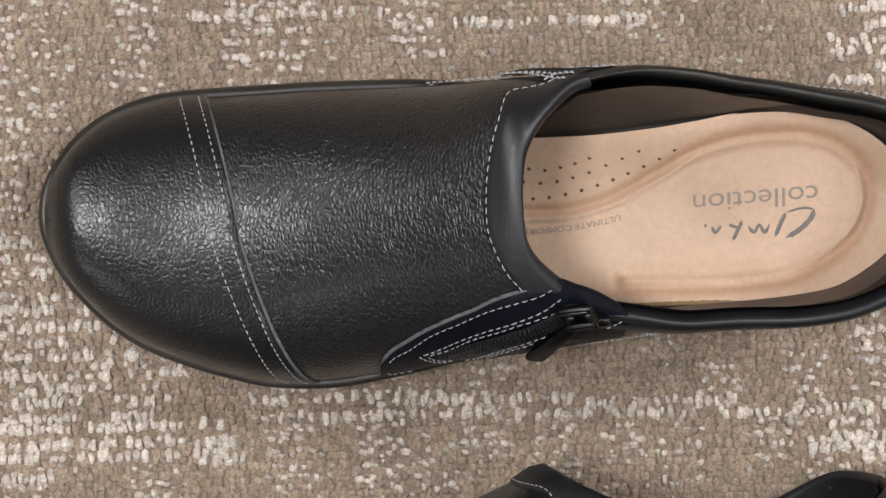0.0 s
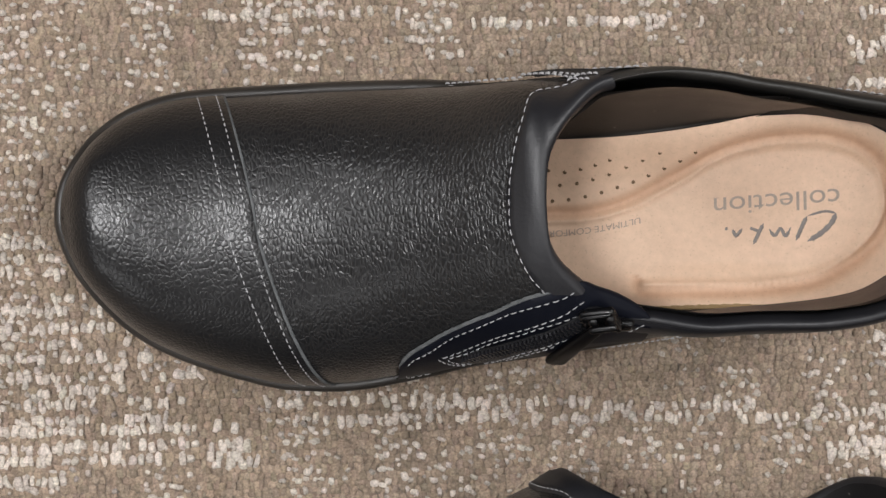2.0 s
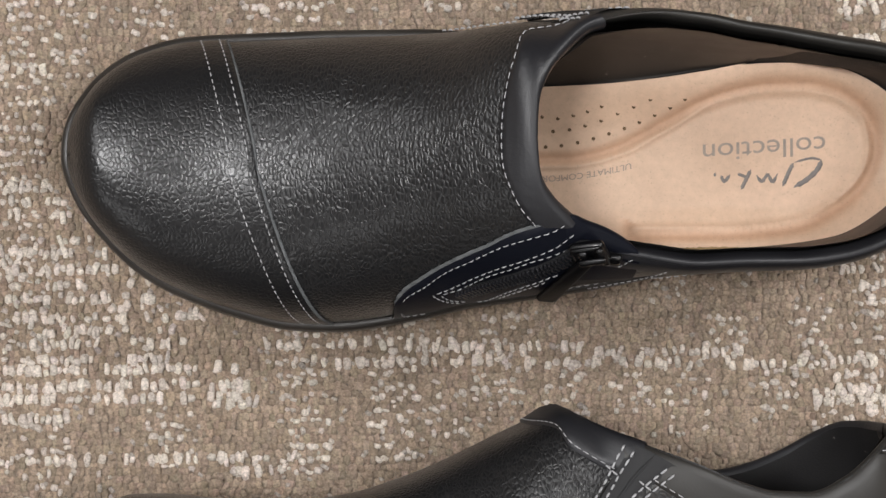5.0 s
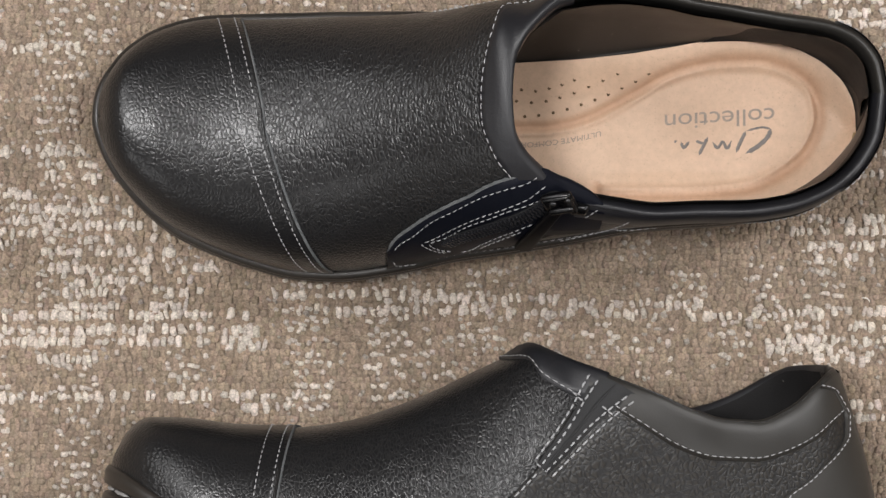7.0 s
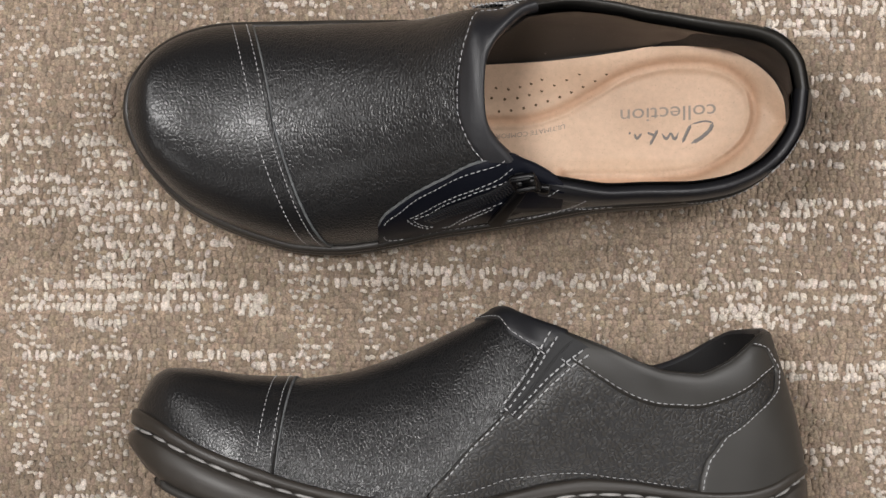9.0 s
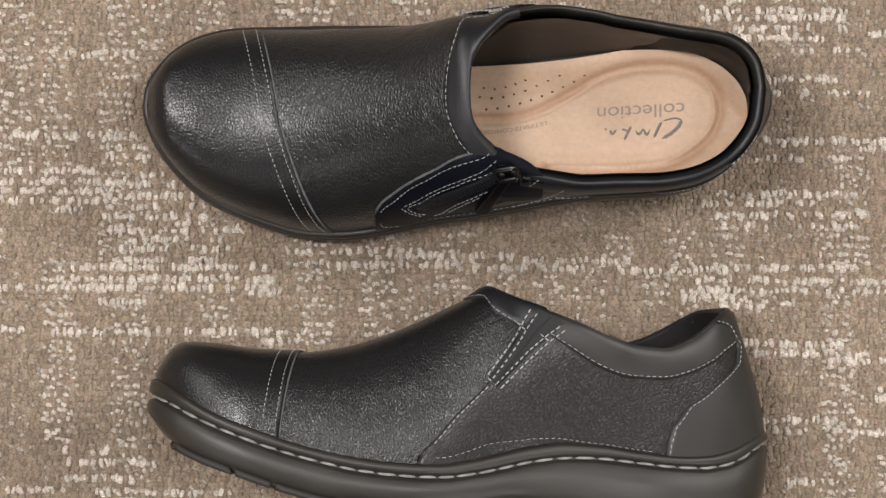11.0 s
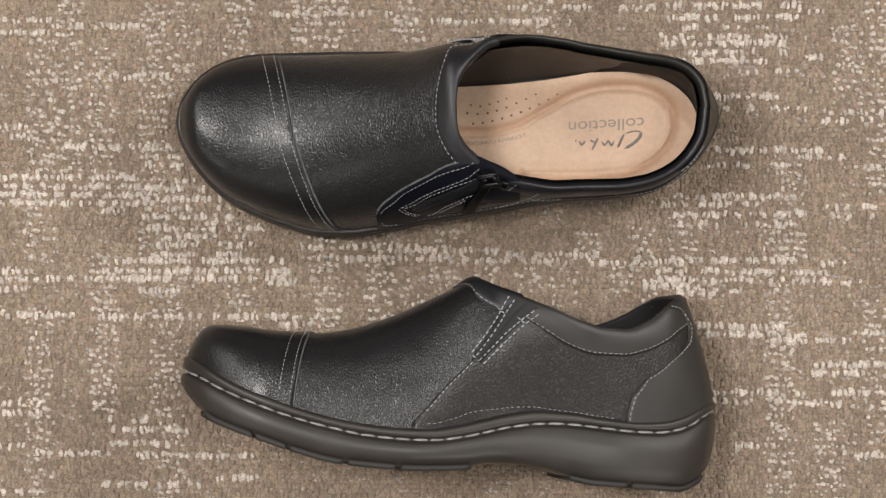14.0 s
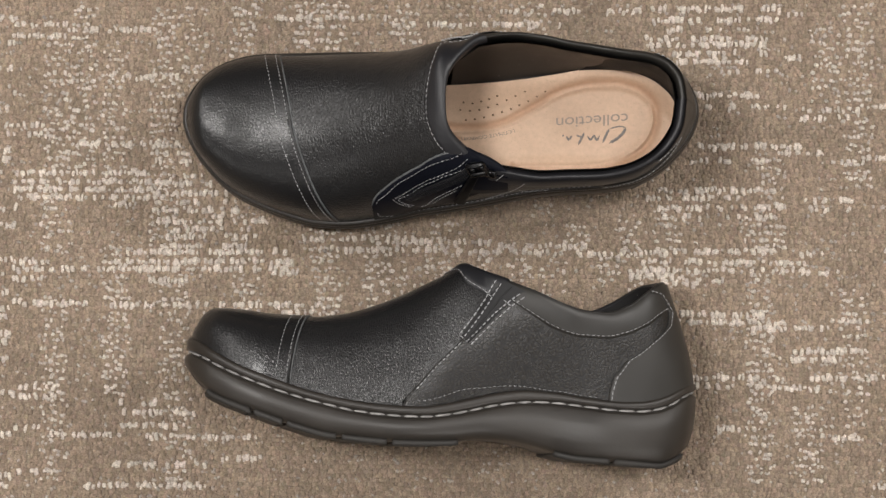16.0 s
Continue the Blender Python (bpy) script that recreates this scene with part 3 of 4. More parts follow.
def dashes(last, pts, ups, long=0.0021, gap=0.0009, r=0.00032, lift=0.0001, seed=1):
    """Thread stitches along a line of places."""
    rng = random.Random(seed)
    bm = bmesh.new()
    pts, ups = np.asarray(pts), np.asarray(ups)
    run = np.concatenate([[0], np.cumsum(np.linalg.norm(np.diff(pts, axis=0), axis=1))])
    place = lambda x: np.array([np.interp(x, run, pts[:, i]) for i in range(3)])
    rise = lambda x: np.array([np.interp(x, run, ups[:, i]) for i in range(3)])
    x = gap
    while x + long < run[-1]:
        n = long * rng.uniform(0.85, 1.08)
        rings = []
        for f, fat, high in ((0.0, 0.25, -0.7), (0.16, 0.85, 0.1), (0.5, 1.0, 0.45), (0.84, 0.85, 0.1), (1.0, 0.25, -0.7)):
            c, up = place(x + f * n), rise(x + f * n)
            way = place(min(x + f * n + 1e-4, run[-1])) - place(max(x + f * n - 1e-4, 0))
            side = np.cross(way, up)
            side = side / (np.linalg.norm(side) + 1e-12)
            c = c + up * (lift + high * r) + side * rng.uniform(-0.12, 0.12) * r
            rings.append([bm.verts.new(last.at(c + r * fat * (np.cos(q) * side + np.sin(q) * up))) for q in np.arange(6) * np.pi / 3])
        for p, q in zip(rings, rings[1:]):
            for k in range(6):
                bm.faces.new((p[k], p[(k + 1) % 6], q[(k + 1) % 6], q[k]))
        bm.faces.new(rings[0])
        bm.faces.new(rings[-1][::-1])
        x += n + gap
    return bm


def skin_line(path, axis, d=0.0, n=80, side=1):
    """Points and normals on the upper along places given from above (axis 1) or from the inner side (axis 2)."""
    path = np.asarray(path)
    k = np.linspace(0, 1, len(path))
    f = [spline(k, path[:, i]) for i in range(2)]
    pts, ups = [], []
    for x in np.linspace(0, 1, n):
        s, a, t = find(float(f[0](x)), float(f[1](x)), axis, side)
        pts.append(off(s, a, t, d))
        ups.append(normal(s, a, t))
    return even(pts, 4), even(ups, 4)


def even(rows, times=3):
    """Rows of places, smoothed along their run; both ends stay."""
    g = np.array(rows, float)
    for _ in range(times):
        g[1:-1] = (g[:-2] + 2 * g[1:-1] + g[2:]) / 4
    return g


def seam_line(s, fun, d, n=90, t0=0.0, t1=1.0):
    t = np.linspace(t0, t1, n)
    a = along(fun(s, t))
    return off(s, a, t, d), normal(s, a, t)


def ribbon(last, pts, ups, width, high):
    """A thin raised band along a line, for a cut edge or a fold."""
    bm = bmesh.new()
    way = np.gradient(pts, axis=0)
    side = np.cross(way, ups)
    side /= np.linalg.norm(side, axis=1, keepdims=True) + 1e-12
    taper = np.minimum(1, np.minimum(np.arange(len(pts)), np.arange(len(pts))[::-1]) / 4 + 0.15)[:, None]
    rough = (1 + 0.25 * np.sin(np.arange(len(pts)) * 2.3) * np.sin(np.arange(len(pts)) * 0.71))[:, None]
    rows = [pts + side * width * x * taper * rough + ups * high * y * taper for x, y in ((-0.5, -0.6), (-0.4, 0.6), (0, 1), (0.4, 0.6), (0.5, -0.6))]
    sheet(bm, last, np.array(rows))
    return bm


def loop_stations(n):
    """Stations round the whole outline: inner side to the heel, outer side back to the toe."""
    a = np.linspace(0, 1, n + 1)
    return [(1, x) for x in a[:-1]] + [(-1, x) for x in a[::-1][:-1]]


def ring_rows(profile, n=130):
    """Rows round the outline; profile(u) gives pairs of inset and height."""
    rows = None
    for s, a in loop_stations(n):
        prof = profile(float(back(a)))
        rows = rows or [[] for _ in prof]
        for row, (inset, w) in zip(rows, prof):
            u, v = edge(s, a, inset)
            row.append((float(u), float(v), w))
    return np.array(rows)


def midsole(last, parent):
    def prof(u):
        lo, se, li = float(UNDER(u)) + 0.0016, float(SEAM(u)), float(LIP(u))
        h = se - lo
        return [(0.016, lo), (0.007, lo), (0.0035, lo + 0.0008), (0.0013, lo + 0.0032), (0.0003, lo + 0.35 * h), (0.0, lo + 0.6 * h), (0.0004, se - 0.0022), (0.0011, se - 0.0014),
                (0.0028, se - 0.0010), (0.0030, se + 0.0004), (0.0012, se + 0.0011), (0.0005, se + 0.0018), (0.0006, li - 0.0018), (0.0012, li - 0.0007), (0.0025, li - 0.0003), (0.0042, li - 0.0010), (0.009, li - 0.011)]
    bm = bmesh.new()
    vs = sheet(bm, last, ring_rows(prof), close=True)
    n = len(vs[0])
    for k in range(1, n // 2):
        if k + 1 <= n // 2:
            quad = [vs[0][k - 1], vs[0][k], vs[0][(n - k) % n], vs[0][(n - k + 1) % n]]
            quad = list(dict.fromkeys(quad))
            if len(quad) > 2:
                bm.faces.new(quad)
    part("midsole", bm, RUBBER, parent, "black rubber wedge sole")
    # large welt stitches in the groove
    pts, ups = [], []
    for s, a in loop_stations(260):
        u, v = edge(s, a, 0.0022)
        u2, v2 = edge(s, a, 0.0)
        out = np.array([float(u2 - u), float(v2 - v), 0])
        out /= np.linalg.norm(out)
        pts.append((float(u), float(v), float(SEAM(float(back(a))))))
        ups.append(out)
    part("welt_stitching", dashes(last, pts, ups, 0.0078, 0.0011, 0.00066, 0.0, 4), WELT_THREAD, parent, "grey thread stitches round the welt")
    for u0, u1 in ((0.011, 0.0335), (0.036, 0.051), (0.0535, 0.079), (0.082, 0.105), (0.108, 0.142), (0.192, 0.221), (0.224, 0.2625)):
        bm = bmesh.new()
        a = np.linspace(float(along(u0)), float(along(u1)), 12)
        grid = []
        for inset, h in ((0.012, 0.0006), (0.0022, 0.0006), (0.0016, 0.0022), (0.0030, 0.003)):
            grid.append([(*map(float, edge(1, x, inset)), float(UNDER(float(back(x)))) + (0.0 if h < 0.001 else h)) for x in a])
        for inset, h in ((0.0030, 0.003), (0.0016, 0.0022), (0.0022, 0.0006), (0.012, 0.0006)):
            grid.append([(*map(float, edge(-1, x, inset)), float(UNDER(float(back(x)))) + (0.0 if h < 0.001 else h)) for x in a])
        first = grid[:4][::-1]
        order = first + grid[4:][::-1]
        vs = sheet(bm, last, order)
        for e in (0, -1):
            bm.faces.new([row[e] for row in order and vs])
        part("tread_block", bm, TREAD, parent, "dark rubber tread block")


def uppers(last, parent):
    zero = lambda s, t: np.zeros_like(t)
    # toe cap, vamp
    bm = bmesh.new()
    for s in (1, -1):
        sheet(bm, last, strip_points(s, zero, cap_edge, 46, 42, 0.0009, drop_end=True))
    part("toe_cap", weld(bm), LEATHER, parent, "pebbled black leather toe cap")
    bm = bmesh.new()
    start = lambda s, t: cap_edge(s, t) - 0.004
    for s in (1, -1):
        # the ridge is shared as far as the mouth
        one = np.ones(1)
        a0, a1, am = (float(along(x)) for x in (start(s, one)[0], vamp_end(s, one)[0], MOUTH))
        f = (am - a0) / (a1 - a0)
        sheet(bm, last, strip_points(s, start, vamp_end, 0, 56, 0.0, steps=np.concatenate([np.linspace(0, f, 56), np.linspace(f, 1, 20)[1:]])))
    part("vamp", weld(bm), CREASED, parent, "pebbled black leather vamp")
    for s in (1, -1):
        p, q = seam_line(s, lambda s, t: cap_edge(s, t) + 0.0002, 0.0005)
        part("cut_edge", ribbon(last, p, q, 0.0011, 0.0004), CUT, parent, "raw grey leather edge")
        for k, back_off in enumerate((0.0020, 0.0074 if s == 1 else 0.0078)):
            p, q = seam_line(s, lambda s, t: cap_edge(s, t) - back_off, 0.0009, 90, 0.06)
            part("stitching", dashes(last, p, q, 0.0017, 0.0007, 0.00018, 0.0, k + s), THREAD, parent)
    # quarters
    for s in (1, -1):
        bm = bmesh.new()
        start = lambda s, t: vamp_end(s, t) - 0.003
        end = lambda s, t: np.full_like(t, LONG)
        sheet(bm, last, strip_points(s, lambda s, t: vamp_end(s, t), end, 80, 36, 0.0005, drop_start=True))
        part("quarter", bm, SOFT, parent, "pebbled black leather quarter")
    p, q = seam_line(1, lambda s, t: vamp_end(s, t) + 0.0016, 0.0012, 60, 0.05, [t for t, a in VAMP_SEAM if back(a) < 0.1395][-1])
    part("stitching", dashes(last, p, q, 0.0021, 0.0008, 0.00030), THREAD, parent)
    u = np.linspace(0.118, 0.214, 90)
    a, low_t = along(u), 0.016 + 0.026 * smooth(0.118, 0.165, u)
    for s in (1, -1):
        p, q = off(s, a, low_t, 0.0010), normal(s, a, low_t)
        part("stitching", dashes(last, p, q, 0.0017, 0.0010, 0.00014, seed=15), THREAD, parent)
    # smooth heel counter over both quarters
    seam = mm("242 94, 250 89.5, 254.5 82, 251.5 73.5, 239 63, 226 54, 219.5 45, 217.8 36.8")
    found = sorted((t, a) for s, a, t in (find(u, w, 2) for u, w in seam.T))
    ts, aa = [x[0] for x in found], [x[1] for x in found]
    hc = lambda s, t: back(np.interp(t, ts, aa))
    end = lambda s, t: np.full_like(t, LONG)
    bm = bmesh.new()
    for s in (1, -1):
        sheet(bm, last, strip_points(s, hc, end, 34, 34, 0.0016, drop_start=True, t1=0.985))
    part("heel_counter", weld(bm), COUNTER, parent, "smooth black leather heel counter")
    for s in (1, -1):
        p, q = seam_line(s, lambda s, t: hc(s, t) + 0.0016, 0.0017, 70, 0.02, 1.0)
        part("stitching", dashes(last, p, q, 0.0019, 0.0008, 0.00022), THREAD, parent)
    # padded collar bands along the rim of each quarter
    low = {1: mm("155 80, 159 78.4, 170.7 72.9, 185 66.9, 199.4 63.8, 213.3 64.2, 227 67.2, 241 73, 250 78.5, 262 84"), -1: mm("150 70, 164 66, 175.7 63, 190.2 61.5, 204.4 62, 218.3 64.5, 232.1 69, 245.4 77.7, 253 84, 262 87")}
    for s, u0 in ((1, 0.1560), (-1, 0.163)):
        lowline = spline(*low[s])
        a = np.linspace(float(along(u0)), 1.0, 70)
        tl = []
        for x in a:
            w0, w1 = skin(s, x, 0.0)[2], skin(s, x, 1.0)[2]
            tl.append(np.clip((float(lowline(float(back(x)))) - w0) / (w1 - w0), 0.05, 0.93))
        tl = np.array(tl)
        rows = []
        for k, d in ((0, -0.0003), (0.0, 0.0008), (0.15, 0.0011), (0.4, 0.0014), (0.7, 0.0014), (0.9, 0.0010), (1.0, 0.0003)):
            rows.append(off(s, a, tl + (1 - tl) * k, d))
        rim, nn = skin(s, a, np.ones_like(a)), normal(s, a, np.ones_like(a))
        thin = ((0.0006, -0.0003), (0.0006, -0.0010), (-0.0004, -0.0017), (-0.0040, -0.0023), (-0.0125, -0.0026))
        for up, d in thin if s == 1 else ((0.0007, -0.0004), (0.0006, -0.0013), (-0.0006, -0.0022), (-0.0050, -0.0036)):
            rows.append(rim + nn * d + np.array([0, 0, up]))
        if s == -1:
            rows += [off(s, a, np.full_like(a, t), -d) for t, d in ((0.8, 0.0042), (0.65, 0.0046), (0.5, 0.0049), (0.36, 0.0050), (0.2, 0.0048))]
        bm = bmesh.new()
        sheet(bm, last, np.array(rows))
        part("collar", bm, COUNTER if s == 1 else SMOOTH, parent, "padded smooth black leather collar")
        if s == -1 and last.flip < 0:
            part("stitching", dashes(last, (rim - nn * 0.0038 + np.array([0, 0, -0.0028]))[20:62], -nn[20:62], 0.0021, 0.0009, 0.00018, seed=12), THREAD, parent)
        if s == -1:
            continue
        p, q = off(s, a, tl + (1 - tl) * 0.1, 0.0011), normal(s, a, tl)
        part("stitching", dashes(last, p[:60], q[:60], 0.0021, 0.0009, 0.00018, seed=7), THREAD, parent)
    # smooth band round the mouth of the vamp, from the inner to the outer side
    rim_m, rim_l = np.linspace(float(along(0.1615)), float(along(MOUTH)), 34), np.linspace(float(along(MOUTH)), float(along(0.1525)), 26)[1:]
    rim = [(1, x) for x in rim_m] + [(-1, x) for x in rim_l]
    marks = [find(u, w, 2) for u, w in mm("157 79.8, 151 81.9, 146 84, 141.5 86.2, 138.6 88").T] + [find(u, v, 1) for u, v in mm("135.7 28.3, 134.3 24.5, 132.9 18.9, 131.7 11.3, 131.6 4, 131.8 -0.5, 132.8 -4.1, 134.8 -8.8, 137.9 -14.3, 141 -18.2").T]
    at = np.array([skin(*m) for m in marks])
    reach = np.concatenate([[0], np.cumsum(np.linalg.norm(np.diff(at, axis=0), axis=1))])
    rim_pts = np.array([skin(s, x, 1.0) for s, x in rim])
    rim_run = np.concatenate([[0], np.cumsum(np.linalg.norm(np.diff(rim_pts, axis=0), axis=1))])
    far = np.stack([spline(reach / reach[-1], at[:, i])(rim_run / rim_run[-1]) for i in range(3)], -1)
    rows, line, line_n = [], [], []
    for r, q in zip(rim_pts, far):
        row = []
        for f, d in ((1.10, -0.0004), (1.09, 0.0008), (0.8, 0.0011), (0.55, 0.0013), (0.3, 0.0015), (0.12, 0.0015)):
            row.append(cling(r + (q - r) * f, d)[0])
        p, n = cling(q, 0.0009)
        line.append(p)
        line_n.append(n)
        up_n = cling(r)[1]
        up_n = up_n + np.array([0, 0, 0.6])
        up_n /= np.linalg.norm(up_n)
        inward = np.array([1.0, (0.012 - r[1]) * 40, 0])
        inward /= np.linalg.norm(inward)
        for go, up in ((0.0, 0.0014), (0.0010, 0.0008), (0.0015, -0.0008), (0.0010, -0.0035), (-0.003, -0.010)):
            row.append(r + inward * go + up_n * up)
        rows.append(row)
    bm = bmesh.new()
    sheet(bm, last, even(rows))
    part("vamp_collar", bm, SMOOTH, parent, "smooth black leather band round the mouth")
    part("stitching", dashes(last, even(line), even(line_n), 0.0021, 0.0008, 0.00017, seed=3), THREAD, parent)


def gore(last, parent):
    """Elastic gusset on the inner side, between two doubled rows of stitches."""
    front, rear = mm("138.3 58.5, 145.3 69.4, 151.5 79.7, 156.5 89").T, mm("142 55, 151.8 66.4, 160 75.4, 169.5 83.5").T
    f, fn = skin_line(front, 2, 0.0007, 30)
    g = skin_line(rear, 2, 0.0007, 30)[0]
    bm = bmesh.new()
    sheet(bm, last, np.array([f + fn * 0.0006 + (g - f) * k + fn * 0.0011 * math.sin(math.pi * k) for k in np.linspace(0, 1, 9)]))
    part("gusset", bm, ELASTIC, parent, "black elastic gusset")
    mid = f + (g - f) * 0.52 + fn * 0.0018
    part("gusset_fold", ribbon(last, mid, fn, 0.0010, 0.0003), ELASTIC, parent)
    for line in (front, rear):
        for shift in (-0.0011, 0.0011):
            p, q = skin_line(line + np.array([shift, -shift * 0.7]), 2, 0.0017, 40)
            part("stitching", dashes(last, p, q, 0.0023, 0.0007, 0.00035, seed=5), THREAD, parent)
    for u0, w0 in ((0.1405, 0.0568), (0.1610, 0.0770), (0.1515, 0.0805)):
        p, q = skin_line([(u0 - 0.003, w0 + 0.002), (u0 + 0.003, w0 - 0.002)], 2, 0.0018, 8)
        part("stitching", dashes(last, p, q, 0.0022, 0.0005, 0.0003), THREAD, parent)


def zipper(last, parent):
    """Short zip on the outer side, in a smooth panel."""
    def sewn(text, axis=1, d=0.0013, seed=9, n=70):
        p, q = skin_line(mm(text).T, axis, d, n, -1)
        part("stitching", dashes(last, p, q, 0.0019, 0.0008, 0.00017, seed=seed), THREAD, parent)

    up, un = skin_line(mm("101.9 -39.4, 104.8 -35.5, 109.4 -32.4, 114 -29.5, 117.1 -27.9, 123.9 -24.8, 128.4 -23, 132.1 -21, 138 -18.7, 141.8 -17.6, 146 -16.4, 149.5 -15.6").T, 1, 0.0, 80)
    lo = skin(-1, along(np.linspace(0.102, 0.160, 80)), np.linspace(0.02, 0.5, 80) * np.linspace(0, 1, 80) ** 2)
    bm = bmesh.new()
    rows = [up - un * 0.0003, up + un * 0.0011]
    for k in (0.1, 0.2, 0.32, 0.45, 0.58, 0.72, 0.86, 1.0):
        rows.append(np.array([cling(p + (q - p) * k, 0.0012)[0] for p, q in zip(up, lo)]))
    sheet(bm, last, np.array(rows))
    part("zip_panel", bm, NAVY, parent, "smooth blue-black leather zip panel")
    part("cut_edge", ribbon(last, up + un * 0.0006, un, 0.0014, 0.0005), CUT, parent, "raw grey leather edge")
    sewn("104.1 -38.5, 105.6 -36.8, 110.3 -34.2, 116.4 -29.9, 124 -26.6, 131.4 -23.2, 138.9 -20.9, 146.4 -18.7, 149.4 -16.8")
    sewn("104 37, 104.6 31, 107 27, 113 25", 2, n=24)
    # doubled rows of stitches round the zip
    sewn("152.3 -19.4, 149.1 -21.7, 146.9 -23.3, 140.8 -25.8, 136.3 -27.4, 131.8 -28.7, 127.3 -30.4, 124.3 -31.6, 119.8 -33.7, 115.3 -35.6, 112.8 -36.3")
    sewn("112.7 -36.3, 114.2 -37.3, 116.4 -38.2, 118.8 -38.7, 121.5 -38.9", seed=8, n=40)
    sewn("153.1 -22.6, 148.6 -24.5, 144 -26.1, 139.4 -27.4, 135 -29.1, 130.5 -30.4, 126 -32.1, 121.5 -34.4, 117.6 -35.6, 115.5 -36.3", seed=7)
    sewn("115.4 -36.4, 116.3 -37.2, 118.5 -38.0, 121.5 -38.4, 124 -38.4", seed=6, n=30)
    sewn("149 -30.6, 146.4 -31.5, 141.9 -33.2, 136 -35.2, 131.7 -37, 129.5 -38.0, 126 -38.6", seed=5)
    sewn("145.6 -32.7, 141.5 -34.3, 136 -36.2, 132 -37.7", seed=4)
    # the zip itself
    c, cn = skin_line(mm("120.2 -36.2, 124.7 -34.5, 132.3 -32.4, 139.8 -30.1, 147 -27.6, 152 -25, 156.5 -21.5").T, 1, 0.0013, 70)
    way = np.gradient(c, axis=0)
    side = np.cross(way, cn)
    side /= np.linalg.norm(side, axis=1, keepdims=True)
    grow = np.interp(np.arange(70), [0, 10, 69], [0.0012, 0.0030, 0.0032])[:, None]
    bm = bmesh.new()
    sheet(bm, last, np.array([c + side * grow * x + cn * 0.0003 for x in (-1, -0.5, 0, 0.5, 1)]))
    tape = part("zip", bm, ELASTIC, parent, "black zip on woven tape")
    bm = bmesh.new()
    run = np.concatenate([[0], np.cumsum(np.linalg.norm(np.diff(c, axis=0), axis=1))])
    for x in np.arange(0.0015, run[-1] - 0.001, 0.00135):
        q, n, d = (np.array([np.interp(x, run, arr[:, j]) for j in range(3)]) for arr in (c, cn, side))
        w = np.cross(n, d)
        for sgn in (-1, 1):
            mid = q + d * sgn * 0.0012 + n * 0.0009 + w * 0.00065 * (sgn > 0)
            vs = [bm.verts.new(last.at(mid + d * i1 * 0.0011 + w * i2 * 0.00042 * (0.6 if i3 > 0 else 1) + n * i3 * 0.0008)) for i1 in (-1, 1) for i2 in (-1, 1) for i3 in (-1, 1)]
            for f in ((0, 1, 3, 2), (4, 6, 7, 5), (0, 4, 5, 1), (2, 3, 7, 6), (0, 2, 6, 4), (1, 5, 7, 3)):
                bm.faces.new([vs[j] for j in f])
    tagged(part("zip_teeth", bm, TEETH, tape, "two rows of black zip teeth", flat=True), kind="stuff")

    def lump(base, way, face, sizes, bevel, taper=0.0):
        """A rounded block at base, its length along way and its top towards face."""
        x, n = np.array(way, float), np.array(face, float)
        x /= np.linalg.norm(x)
        n = n - x * (n @ x)
        n /= np.linalg.norm(n)
        y = np.cross(n, x)
        b = slab(bmesh.new(), (-sizes[0] / 2, -sizes[1] / 2, 0.0), (sizes[0] / 2, sizes[1] / 2, sizes[2]), bevel)
        for v in b.verts:
            wide = 1 + taper * v.co.x / sizes[0]
            v.co = last.at(np.array(base) + x * v.co.x + y * v.co.y * wide + n * v.co.z)
        return b
    end, n = c[-1], cn[-1]
    way = c[-1] - c[-6]
    across = np.cross(way, n)
    slider = part("zip_slider", lump(end + n * 0.0006, way, n, (0.0104, 0.0084, 0.0028), 0.0011), ZIP_BLACK, tape, "black zip slider")
    part("slider_bridge", lump(end + n * 0.0030 + way / np.linalg.norm(way) * 0.0042, across, n, (0.0078, 0.0024, 0.0022), 0.0008), ZIP_BLACK, slider)
    part("pull_ring", lump(end + n * 0.0030 - way / np.linalg.norm(way) * 0.0012, across, n, (0.0060, 0.0026, 0.0018), 0.0007), ZIP_BLACK, slider)
    ahead = way / np.linalg.norm(way)
    for shift in (-0.0034, 0.0034):
        part("slider_cheek", lump(end + n * 0.0028 + across / np.linalg.norm(across) * shift, way, n, (0.0090, 0.0013, 0.0012), 0.0005), ZIP_BLACK, slider)
    part("bail", lump(end + n * 0.0048 + ahead * 0.0012, way, n, (0.0082, 0.0022, 0.0016), 0.0007), ZIP_BLACK, slider)
    top = end + n * 0.0034
    low, ln = skin_line(mm("146.2 50, 145.6 48").T, 2, 0.0022, 4, -1)
    low = low[1]
    part("puller", lump((top + low) / 2, low - top, n + ln[1], (float(np.linalg.norm(low - top)), 0.0050, 0.0024), 0.001, 0.5), PULL_BLACK, slider, "black zip pull tab")
    # leather tongue behind the zip, standing a little over the rim
    a = along(np.linspace(0.1505, 0.1715, 22))
    bump = np.sin(np.linspace(0, 1, 22) * np.pi)[:, None] ** 0.6
    rows = [off(-1, a, np.full(22, 0.42), -0.0002)] + [off(-1, a, np.full(22, t), 0.0013) for t in (0.43, 0.55, 0.7, 0.85, 0.95)]
    for inward, high in ((0.0014, 0.0018), (0.0036, 0.0028), (0.0056, 0.0026), (0.0062, 0.0006), (0.0052, -0.004)):
        rows.append(skin(-1, a, np.full(22, 1.0)) + bump * np.array([0.0, inward, high]))
    bm = bmesh.new()
    sheet(bm, last, np.array(rows))
    part("zip_flap", bm, NAVY, parent, "smooth blue-black leather tongue behind the zip")
    stop, sn = skin_line(mm("163 -25.5, 165.5 -24.6").T, 1, 0.0014, 4)
